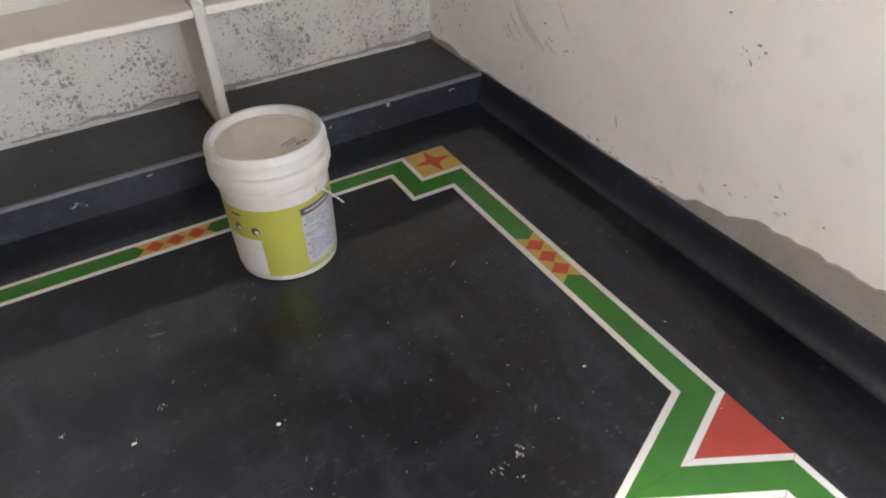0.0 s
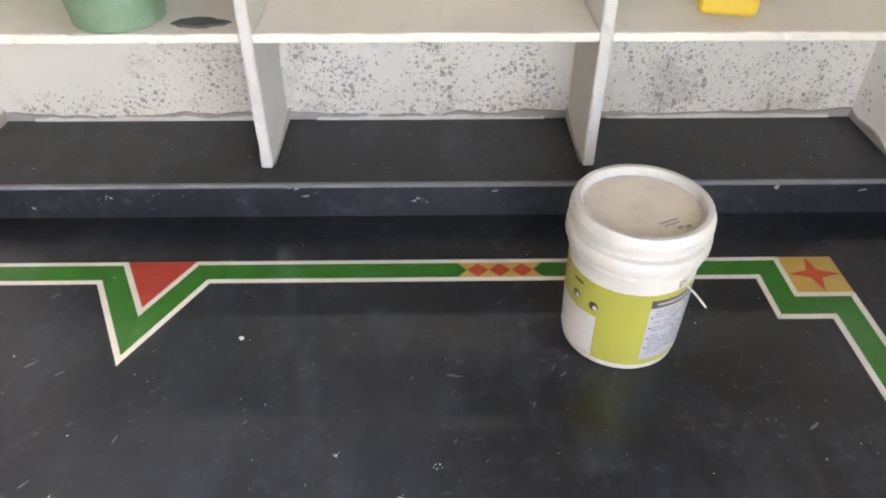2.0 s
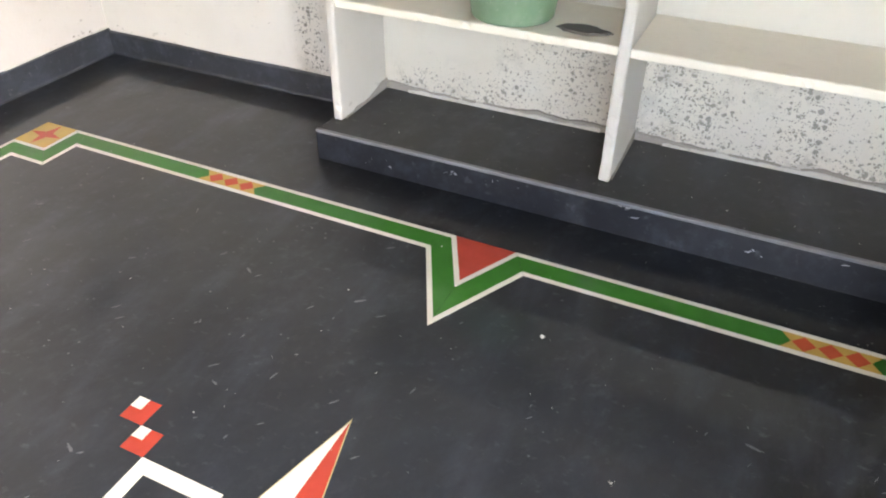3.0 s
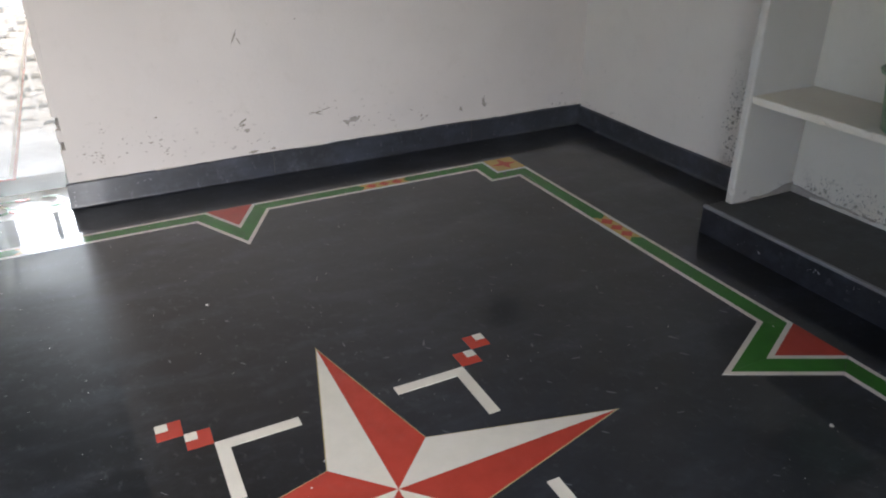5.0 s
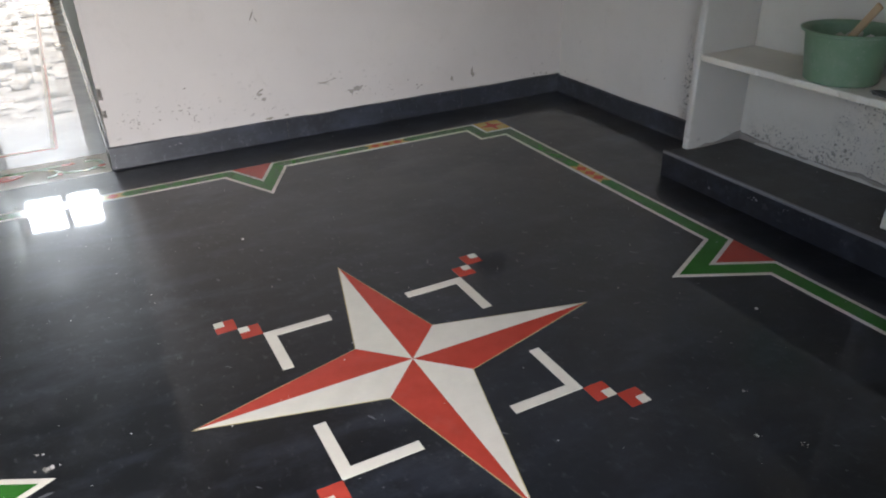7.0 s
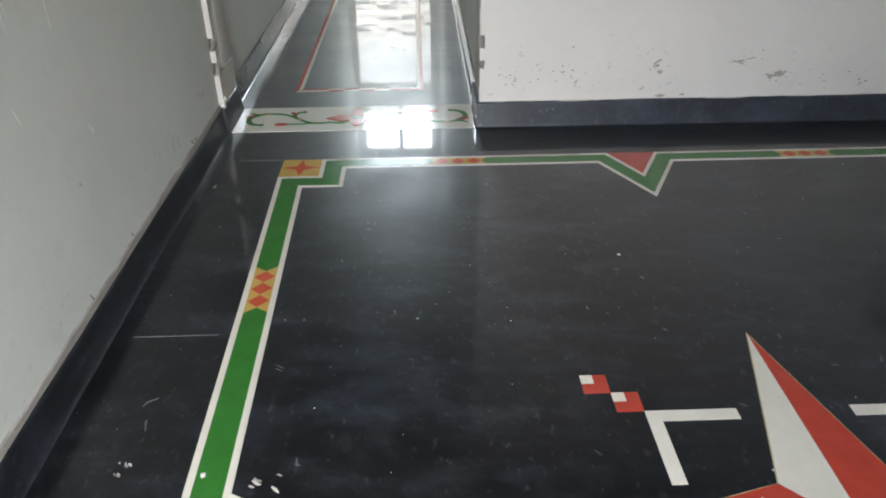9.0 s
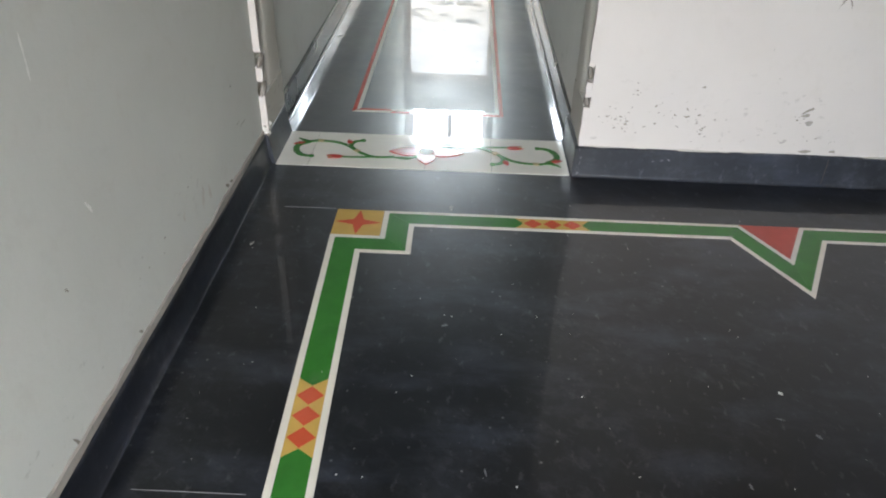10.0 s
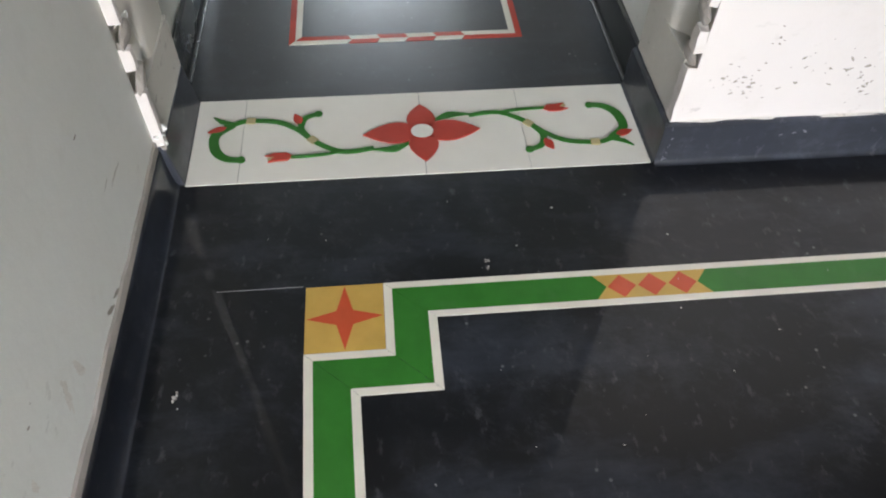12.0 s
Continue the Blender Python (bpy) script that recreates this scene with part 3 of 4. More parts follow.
# the four-pointed star and the four corner marks round it
TIP, IN = 0.629, 0.130
axes = [(1, 0), (0, 1), (-1, 0), (0, -1)]
bed = []
for k in range(4):
    (ax, ay), (bx, by) = axes[k], axes[(k + 1) % 4]
    bed += [(ax * (TIP + 0.012), ay * (TIP + 0.012)), ((ax + bx) * (IN + 0.0022), (ay + by) * (IN + 0.0022))]
prism("grout_bed", bed, -0.003, 0.0005, "inlay_band", floor, "thin brown grout line")
for k in range(4):
    t = (axes[k][0] * TIP, axes[k][1] * TIP)
    nxt, prv = axes[(k + 1) % 4], axes[k - 1]
    left = ((axes[k][0] + nxt[0]) * IN, (axes[k][1] + nxt[1]) * IN)
    right = ((axes[k][0] + prv[0]) * IN, (axes[k][1] + prv[1]) * IN)
    prism("star_facet", [(0, 0), t, left], -0.003, Z_IN, "inlay_white", floor)
    prism("star_facet", [(0, 0), right, t], -0.003, Z_IN, "inlay_red", floor)
for sx in (-1, 1):
    for sy in (-1, 1):
        a, l, w = 0.354, 0.218, 0.034

        def q(*pts):
            return [(sx * x, sy * y) for x, y in pts]

        prism("white_arm", q((a, a), (a - l, a), (a - l, a - w), (a - w, a - w)), -0.003, Z_IN, "inlay_white", floor)
        prism("white_arm", q((a, a), (a - w, a - w), (a - w, a - l), (a, a - l)), -0.003, Z_IN, "inlay_white", floor)
        s = 0.065
        for k in range(2):
            o = a + k * s
            prism("red_square", q((o, o), (o + s, o), (o + s, o + s * 0.52), (o + s * 0.52, o + s * 0.52), (o + s * 0.52, o + s), (o, o + s)), -0.003, Z_IN, "inlay_red", floor)
            h = s * 0.52
            prism("white_square", q((o + h, o + h), (o + s, o + h), (o + s, o + s), (o + h, o + s)), -0.003, Z_IN, "inlay_white", floor)

# ---------------------------------------------------------------- bucket
BUCKET = (1.264, 1.104)


def paint_pail():
    pail = tagged(new("paint_pail"), "dusty white plastic paint pail with yellow-green label, lid on", "paint pail")
    h, rb, rt = 0.392, 0.142, 0.151
    body = lathe_bm([(0, 0.006), (rb - 0.012, 0.006), (rb - 0.008, 0.0), (rb - 0.002, 0.003), (rb, 0.012), (rb + 0.004, 0.10), (rt - 0.002, 0.245),
                     (rt - 0.001, 0.276), (rt + 0.005, 0.278), (rt + 0.006, 0.284), (rt - 0.001, 0.288), (rt, 0.296), (rt + 0.011, 0.300), (rt + 0.014, 0.306), (rt + 0.014, 0.328), (rt + 0.011, 0.334), (rt + 0.001, 0.338), (rt, 0.352)], 64)
    smooth(part("body", body, "pail_white", pail))
    lid = lathe_bm([(0, h - 0.022), (rt - 0.022, h - 0.022), (rt - 0.016, h - 0.020), (rt - 0.013, h - 0.003), (rt - 0.010, h), (rt + 0.001, h), (rt + 0.005, h - 0.004),
                    (rt + 0.007, h - 0.014), (rt + 0.0105, h - 0.018), (rt + 0.0115, h - 0.034), (rt + 0.009, h - 0.040), (rt + 0.002, h - 0.043)], 64)
    lid_ob = smooth(part("lid", lid, "pail_white", pail))
    smooth(part("lid_panel", lathe_bm([(0, h - 0.0205), (rt - 0.021, h - 0.0205), (rt - 0.020, h - 0.022)], 64), "pail_dusty", lid_ob, "dusty beige lid panel"))

    def rad(z):
        return rb + 0.004 * min(1, z / 0.1) + (rt - rb - 0.006) * max(0, (z - 0.1) / 0.145)

    K = 1.13

    def wrap(name, z0, z1, a0, a1, lift, mat, parent, label="", steps=20):
        z0, z1 = z0 * K, z1 * K
        prof = [(rad(z0), z0), (rad(z0) + lift, z0)] + [(rad(z0 + (z1 - z0) * k / 4) + lift, z0 + (z1 - z0) * k / 4) for k in range(5)] + [(rad(z1), z1)]
        return smooth(part(name, lathe_bm(prof, steps, a0, a1), mat, parent, label))

    f = -110.0          # the side that faces the room's middle
    label = wrap("label", 0.018, 0.212, f - 178, f + 178, 0.0008, "label_green", pail, "yellow-green printed label", 72)
    wrap("label_panel", 0.020, 0.128, f - 100, f - 20, 0.0014, "label_white", label, "torn white label panel")
    wrap("text_panel", 0.034, 0.176, f + 26, f + 84, 0.0014, "label_grey", label, "pale grey panel of small print")
    wrap("text_header", 0.179, 0.198, f + 26, f + 76, 0.0014, "label_purple", label, "dark purple header")
    wrap("text_bar", 0.186, 0.191, f + 31, f + 66, 0.0019, "label_grey", label, steps=8)
    r2 = random.Random(3)
    for k in range(17):
        z, a2 = 0.168 - 0.0074 * k, f + 31
        while a2 < f + 76:
            w3 = r2.uniform(3, 12)
            if r2.random() < 0.8:
                wrap("text_bar", z, z + 0.0022, a2, min(f + 80, a2 + w3), 0.0018, "label_ink", label, steps=3)
            a2 += w3 + 2.0
    for k in range(4):
        wrap("bullet", 0.150 - 0.028 * k, 0.154 - 0.028 * k, f + 28, f + 30, 0.0019, "ink_dark", label, steps=2)
    for az, z, mt in ((f - 45, 0.158, "label_purple"), (f - 24, 0.154, "ink_dark")):
        for rr, lift, dz, da, mm, nm in ((0.0125, 0.0016, 0, 0, mt, "roundel"), (0.006, 0.0022, -0.003, 1.6, "label_white", "roundel_light")):
            ring = [(radians(az + da) + rr * math.cos(0.3927 * q3) / rad(z * K), z * K + dz + rr * math.sin(0.3927 * q3)) for q3 in range(16)]
            vs = [((rad(zz) + lift) * math.cos(aa), (rad(zz) + lift) * math.sin(aa), zz) for aa, zz in ring]
            put(nm, mesh(nm, vs, [tuple(range(16))], mm), label)
    wrap("text_bar", 0.190, 0.196, f - 50, f - 38, 0.0014, "ink_dark", label, steps=4)
    # embossed marks on the lid
    for k, (dx, dy, l, w2) in enumerate(((0.045, -0.055, 0.05, 0.004), (0.05, -0.066, 0.04, 0.003), (0.066, -0.078, 0.014, 0.008), (0.084, -0.074, 0.014, 0.008))):
        b = box_bm(-l / 2, l / 2, -w2 / 2, w2 / 2, 0, 0.0015)
        bmesh.ops.transform(b, matrix=pose(dx, dy, h - 0.0205, 0, 0, 25), verts=b.verts)
        part("lid_mark", b, "cement_grey", lid_ob)
    # wire handle stub with its ear
    a = radians(f + 52)
    ear = box_bm(-0.006, 0.003, -0.009, 0.009, -0.008, 0.008, 0.002)
    bmesh.ops.transform(ear, matrix=pose((rt + 0.004) * math.cos(a), (rt + 0.004) * math.sin(a), 0.258, 0, 0, f + 52), verts=ear.verts)
    part("handle_ear", ear, "pail_white", pail)
    o = Vector(((rt + 0.008) * math.cos(a), (rt + 0.008) * math.sin(a), 0.260))
    tang = Vector((-math.sin(a), math.cos(a), 0))
    outw = Vector((math.cos(a), math.sin(a), 0))
    pts = [o + outw * (0.004 + 0.030 * t) + tang * (0.048 * t) - Vector((0, 0, 0.012 * t * t + 0.052 * t)) for t in [k / 8 for k in range(9)]]
    smooth(part("wire_handle", tube_bm(pts, 0.0026), "pail_white", pail))
    pail.matrix_world = pose(BUCKET[0], BUCKET[1], Z_IN) @ Matrix.Diagonal((1.0, 1.0, 1.03, 1))
    return pail


paint_pail()

# ---------------------------------------------------------------- things on the shelf


def basin():
    b = tagged(new("basin"), "pale green plastic basin of cement rubble on the shelf", "basin")
    prof = [(0, 0.006), (0.115, 0.006), (0.122, 0.0), (0.128, 0.006), (0.150, 0.175), (0.166, 0.180), (0.168, 0.188), (0.160, 0.190), (0.147, 0.184), (0.140, 0.175), (0.120, 0.014), (0, 0.014)]
    smooth(part("bowl", lathe_bm(prof, 48), "basin_green", b))
    r = random.Random(8)
    bm = bmesh.new()
    bmesh.ops.create_circle(bm, cap_ends=True, radius=0.134, segments=40)
    bmesh.ops.triangulate(bm, faces=bm.faces)
    bmesh.ops.subdivide_edges(bm, edges=bm.edges[:], cuts=5, use_grid_fill=True)
    for v in bm.verts:
        v.co.z = 0.135 + 0.03 * noise.noise(v.co * 22) * (1 if v.co.length < 0.12 else 0.2)
    smooth(part("rubble", bm, "cement_dark", b, "dark crumbled cement"), 60)
    for k in range(14):
        l = bmesh.new()
        bmesh.ops.create_icosphere(l, subdivisions=1, radius=r.uniform(0.010, 0.026))
        for v in l.verts:
            v.co *= r.uniform(0.7, 1.2)
        an, d = r.uniform(0, 6.28), r.uniform(0, 0.11)
        bmesh.ops.translate(l, verts=l.verts, vec=(d * math.cos(an), d * math.sin(an), 0.148))
        part("lump", l, "cement_pale" if k % 3 else "wood_raw", b)
    h = box_bm(-0.014, 0.014, -0.006, 0.006, 0, 0.24, 0.004)
    bmesh.ops.transform(h, matrix=pose(-0.03, 0.0, 0.10, 10, 38, 0), verts=h.verts)
    part("stick", h, "wood_raw", b, "bare wooden stick")
    b.matrix_world = pose(-0.105, 1.842, SHELF_Z1)
    return b


basin()


def blob_slab(name, cx, cy, z, rx, ry, t, mat, seed, label, category):
    """A thin ragged cake of material lying flat."""
    n = 26
    top, base = [], []
    for k in range(n):
        a = 2 * math.pi * k / n
        w = 1 + 0.35 * noise.noise(Vector((math.cos(a) * 1.7 + seed, math.sin(a) * 1.7, seed)))
        top.append((cx + rx * w * 0.85 * math.cos(a), cy + ry * w * 0.85 * math.sin(a), z + t))
        base.append((cx + rx * w * math.cos(a), cy + ry * w * math.sin(a), z))
    me = mesh(name, base + top, [tuple(range(n, 2 * n))] + [(i, (i + 1) % n, n + (i + 1) % n, n + i) for i in range(n)], mat)
    return tagged(new(name, me), label, category)


blob_slab("mortar_cake", 0.13, 1.80, SHELF_Z1, 0.085, 0.04, 0.006, "cement_dark", 2.0, "dark dried mortar cake on the shelf", "mortar")



def packet():
    p = tagged(new("powder_packet"), "bright yellow packet with red and white top on the shelf", "packet")
    smooth(part("packet_body", box_bm(-0.085, 0.085, -0.055, 0.055, 0, 0.085, 0.02, 3), "yellow_plastic", p))
    part("white_band", box_bm(-0.075, 0.045, -0.045, 0.045, 0.080, 0.100, 0.008, 2), "label_white", p, "crumpled white band")
    part("red_flap", box_bm(0.045, 0.085, -0.04, 0.04, 0.086, 0.104, 0.006, 2), "inlay_red", p, "red flap")
    p.matrix_world = pose(1.665, 1.885, SHELF_Z1, 0, 0, -14)
    return p


packet()


# open switch box on the west wall, unseen, inferred from the polished floor's reflection
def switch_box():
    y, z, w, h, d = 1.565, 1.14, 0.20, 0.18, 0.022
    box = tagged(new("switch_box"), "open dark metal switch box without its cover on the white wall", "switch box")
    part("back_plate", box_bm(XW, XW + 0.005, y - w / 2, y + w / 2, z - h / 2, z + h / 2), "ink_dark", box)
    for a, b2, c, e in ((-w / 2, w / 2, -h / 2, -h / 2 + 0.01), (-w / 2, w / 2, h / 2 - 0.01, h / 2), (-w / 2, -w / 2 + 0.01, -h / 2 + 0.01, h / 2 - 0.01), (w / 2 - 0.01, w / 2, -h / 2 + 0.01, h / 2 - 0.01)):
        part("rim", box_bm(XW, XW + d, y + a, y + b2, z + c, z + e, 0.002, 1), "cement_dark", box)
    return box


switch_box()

# ---------------------------------------------------------------- doorway: threshold slab, reveals, hall border
TX0, TX1, TY0, TY1 = -2.418, -2.126, -1.700, -0.628
threshold = tagged(new("threshold"), "white marble threshold inlaid with a red and green floral scroll", "threshold", kind="structure")
cuts = [TY0, -1.585, -1.157, -0.912, TY1]
for a, b in zip(cuts, cuts[1:]):
    part("slab", box_bm(TX0, TX1, a + 0.0005, b - 0.0005, -0.01, 0.0016), "marble_white", threshold)
TC = Vector((-2.270, -1.157))


def flat(points, name, mat, z=0.0042):
    """An inlaid piece on the slab; points are (along the doorway, towards the hall) from its middle."""
    v = [(TC.x - q, TC.y + p, z) for p, q in points]
    n = len(v)
    v += [(x, y, 0.001) for x, y, _ in v]
    f = [tuple(range(n))] + [(i, (i + 1) % n, n + (i + 1) % n, n + i) for i in range(n)]
    return put(name, mesh(name, v, f, mat), threshold)


def curve(points, steps=8):
    """A smooth line through the points."""
    p = [Vector(q) for q in points]
    p = [2 * p[0] - p[1]] + p + [2 * p[-1] - p[-2]]
    out = []
    for i in range(1, len(p) - 2):
        for k in range(steps):
            t = k / steps
            out.append(0.5 * (2 * p[i] + (p[i + 1] - p[i - 1]) * t + (2 * p[i - 1] - 5 * p[i] + 4 * p[i + 1] - p[i + 2]) * t * t + (3 * p[i] - p[i - 1] - 3 * p[i + 1] + p[i + 2]) * t ** 3))
    return out + [p[-2]]


LAYER = [0.0]


def ribbon(points, w0, w1, w2, sign, z=0.0042, mat="inlay_green", name="stem"):
    """A stem of changing width: w0 at its start, w1 midway, w2 at its end."""
    c = curve(points)
    n = len(c)
    LAYER[0] += 0.00006
    z = z - 0.0004 + LAYER[0]
    left, right = [], []
    for i, q in enumerate(c):
        d = (c[min(i + 1, n - 1)] - c[max(i - 1, 0)]).normalized()
        t = i / (n - 1)
        w = (w0 + (w1 - w0) * t * 2 if t < 0.5 else w1 + (w2 - w1) * (t * 2 - 1)) / 2
        left.append(q + Vector((-d.y, d.x)) * w)
        right.append(q - Vector((-d.y, d.x)) * w)
    v = [(TC.x - sign * q.y, TC.y + sign * q.x, z) for q in left + right]
    v += [(x, y, 0.001) for x, y, _ in v]
    f = [(i, i + 1, n + i + 1, n + i) for i in range(n - 1)]
    f += [(i, i + 1, 2 * n + i + 1, 2 * n + i) for i in range(n - 1)] + [(n + i, n + i + 1, 3 * n + i + 1, 3 * n + i) for i in range(n - 1)]
    return put(name, mesh(name, v, f, mat), threshold)


def petal(tip, width, name="petal", mat="inlay_red", base=(0, 0), z=0.0047, steps=7):
    """A pointed leaf or petal from base to tip."""
    b, t = Vector(base), Vector(tip)
    d = t - b
    nrm = Vector((-d.y, d.x)).normalized()
    side = [(k / steps, math.sin(math.pi * (k / steps) ** 0.8) ** 0.9 if 0 < k < steps else 0) for k in range(steps + 1)]
    pts = [b + d * f + nrm * width / 2 * w for f, w in side] + [b + d * f - nrm * width / 2 * w for f, w in side[-2:0:-1]]
    return flat([tuple(p) for p in pts], name, mat, z)


petal((0, 0.100), 0.072), petal((0.003, -0.104), 0.072), petal((0.142, 0.0), 0.074), petal((-0.143, -0.004), 0.074)
flat([(0.027 * math.cos(2 * math.pi * k / 20), 0.024 * math.sin(2 * math.pi * k / 20)) for k in range(20)], "flower_heart", "marble_white", 0.0052)
for sg in (1, -1):
    def S(*pts):
        return [(sg * x, sg * y) for x, y in pts]
    ribbon([(0.118, 0.050), (0.165, 0.058), (0.205, 0.053), (0.255, 0.020), (0.300, -0.028), (0.350, -0.058), (0.420, -0.066), (0.455, -0.055)], 0.013, 0.014, 0.014, sg)
    ribbon([(0.455, -0.055), (0.492, -0.018), (0.488, 0.032), (0.462, 0.062), (0.428, 0.070)], 0.022, 0.024, 0.014, sg, name="scroll")
    ribbon([(0.190, 0.056), (0.240, 0.064), (0.312, 0.067)], 0.006, 0.010, 0.009, sg)
    ribbon([(0.270, 0.004), (0.290, -0.030), (0.282, -0.066), (0.250, -0.082)], 0.012, 0.017, 0.012, sg, name="scroll")
    ribbon([(0.455, -0.058), (0.480, -0.066), (0.503, -0.084)], 0.010, 0.014, 0.002, sg, name="leaf")
    ribbon([(0.030, 0.038), (0.070, 0.056), (0.120, 0.056)], 0.004, 0.022, 0.004, sg, name="leaf")
    for cx, cy, r in ((0.426, 0.069, 0.0105), (0.250, -0.081, 0.0105)):
        flat([(sg * (cx + r * math.cos(0.5236 * k)), sg * (cy + r * math.sin(0.5236 * k))) for k in range(12)], "scroll_end", "inlay_green", 0.0046)
    petal((sg * 0.512, sg * -0.030), 0.020, "bud", base=(sg * 0.468, sg * -0.044))
    petal((sg * 0.308, sg * -0.084), 0.022, "bud", base=(sg * 0.292, sg * -0.046))
    flat(S((0.308, 0.062), (0.322, 0.052), (0.350, 0.052), (0.372, 0.060), (0.352, 0.066), (0.364, 0.082), (0.340, 0.078), (0.318, 0.078)), "tulip", "inlay_red", 0.0047)
    flat(S((0.350, 0.066), (0.366, 0.069), (0.362, 0.080)), "tulip_heart", "inlay_band", 0.0050)
    for cx, cy, an in ((0.262, 0.012, -45), (0.412, -0.066, -5)):
        ca, sa = math.cos(radians(an)), math.sin(radians(an))
        flat([(sg * (cx + ca * x - sa * y), sg * (cy + sa * x + ca * y)) for x, y in ((-0.011, -0.010), (0.011, -0.010), (0.011, 0.010), (-0.011, 0.010))], "stem_band", "inlay_band", 0.0049)

# red and white frame in the hall floor
HX0, HX1, HY0, HY1, HW = -2.642, -7.6, -1.492, -0.852, 0.017
prism("red_strip", [(HX0, HY0), (HX1, HY0), (HX1, HY0 + HW), (HX0 - HW, HY0 + HW)], -0.003, Z_IN, "inlay_red", floor)
prism("white_strip", [(HX0 - HW, HY0 + HW), (HX1, HY0 + HW), (HX1, HY0 + 2 * HW), (HX0 - 2 * HW, HY0 + 2 * HW)], -0.003, Z_IN, "inlay_white", floor)
prism("white_strip", [(HX0 - HW, HY1 - HW), (HX1, HY1 - HW), (HX1, HY1 - 2 * HW), (HX0 - 2 * HW, HY1 - 2 * HW)], -0.003, Z_IN, "inlay_white", floor)
prism("red_strip", [(HX0, HY1), (HX1, HY1), (HX1, HY1 - HW), (HX0 - HW, HY1 - HW)], -0.003, Z_IN, "inlay_red", floor)
ends = [HY0, -1.332, -1.253, -1.176, -1.098, -1.020, HY1]
for k, (a, b) in enumerate(zip(ends, ends[1:])):
    lo, hi = ("inlay_white", "inlay_red") if k % 2 == 0 else ("inlay_red", "inlay_white")
    sl = 0.010
    prism("dash", [(HX0, a + 0.002), (HX0, b - 0.002), (HX0 - HW, b + (sl if k < 5 else -HW)), (HX0 - HW, a + (sl if k else HW))], -0.003, Z_IN, lo, floor)
    prism("dash", [(HX0 - HW, a + (sl if k else HW)), (HX0 - HW, b + (sl if k < 5 else -HW)), (HX0 - 2 * HW, b + (0 if k < 5 else -2 * HW)), (HX0 - 2 * HW, a + (0 if k else 2 * HW))], -0.003, Z_IN + 0.0003, hi, floor)

# south reveal: a plaster lip broken by the old frame's holdfasts, a rubbed chase behind it
reveal = tagged(new("trim_reveal_south"), "broken plaster reveal with a chase left by the removed door frame", "reveal", kind="structure")
def jagged(x0, x1, y0, y1, z0, z1, seed, amount=0.005):
    """A broken block of plaster with uneven ends."""
    b = box_bm(x0, x1, y0, y1, z0, z1)
    bmesh.ops.subdivide_edges(b, edges=[e for e in b.edges if abs(e.verts[0].co.z - e.verts[1].co.z) > 0.02], cuts=max(2, int((z1 - z0) / 0.02)))
    for v in b.verts:
        n = Vector((noise.noise(v.co * 34 + Vector((seed, 0, 0))), noise.noise(v.co * 41 + Vector((0, seed, 0))), noise.noise(v.co * 29 + Vector((0, 0, seed)))))
        inner = 1.0 if z0 + 0.001 < v.co.z < z1 - 0.001 else 2.2
        v.co += Vector((0, n.y * amount * (0.4 if inner == 1 else 0.9), n.z * amount * inner))
    return b


for k, (z0, z1) in enumerate(((0.114, 0.258), (0.309, 0.360), (0.412, 0.86), (0.92, 1.40), (1.46, DOOR_TOP))):
    part("plaster_lip", jagged(-2.152, XW, YS - 0.01, -1.713, z0, z1, 3.0 * k, 0.003), "wall_west", reveal)


def plaster_body(profile, z0, z1, seed, parent, label):
    """A hand-plastered door reveal: a plan profile carried up the wall, its face wavering."""
    n = int((z1 - z0) / 0.03)
    v, f, m2 = [], [], len(profile)
    for i in range(n + 1):
        z = z0 + (z1 - z0) * i / n
        for x, y in profile:
            p = Vector((x * 9 + seed, y * 9, z * 6))
            v.append((x + 0.004 * noise.fractal(p, 1.0, 2.0, 3), y + 0.0035 * noise.fractal(p + Vector((7, 3, 1)), 1.0, 2.0, 4), z))
    for i in range(n):
        for k in range(m2):
            a2, b2 = i * m2 + k, i * m2 + (k + 1) % m2
            f.append((a2, b2, b2 + m2, a2 + m2))
    f += [tuple(range(m2)), tuple(range(n * m2, n * m2 + m2))]
    return smooth(put("plaster_body", mesh("plaster_body", v, f, "reveal_beige"), parent, label), 50)


plaster_body([(-2.137, -1.738), (-2.148, -1.738), (-2.154, -1.747), (-2.172, -1.756), (-2.200, -1.758), (-2.228, -1.752), (-2.246, -1.738), (-2.256, -1.727), (-2.272, -1.722), (-2.34, -1.721),
              (-2.418, -1.724), (-2.418, -1.93), (-2.137, -1.93)], 0.112, DOOR_TOP, 2.0, reveal, "grey plaster reveal with a rounded chase")
foot = box_bm(XW2, -2.131, YS - 0.19, -1.700, -0.01, 0.114, 0.004)
for v2 in foot.verts:
    if v2.co.y > -1.75 and v2.co.z > 0.05:
        v2.co.y -= 0.017
part("foot", foot, "black_skirting_lit", reveal, "black polished foot leaning back to the plaster")
part("plaster_base", jagged(XW2 + 0.002, -2.152, YS - 0.05, -1.7195, 0.112, 0.252, 5.0, 0.003), "reveal_beige", reveal)
part("backing", box_bm(XW2, XW - 0.001, YS - 0.198, YS - 0.195, DOOR_TOP, TOP), "wall_shaded", reveal)
# a bent wire left in the chase
smooth(part("wire_hook", tube_bm([(-2.172, -1.752, 0.372), (-2.174, -1.735, 0.386), (-2.180, -1.724, 0.398), (-2.187, -1.718, 0.404), (-2.194, -1.716, 0.402), (-2.198, -1.717, 0.394), (-2.199, -1.719, 0.386)], 0.0014), "chip_white", reveal, "bent pale wire"))
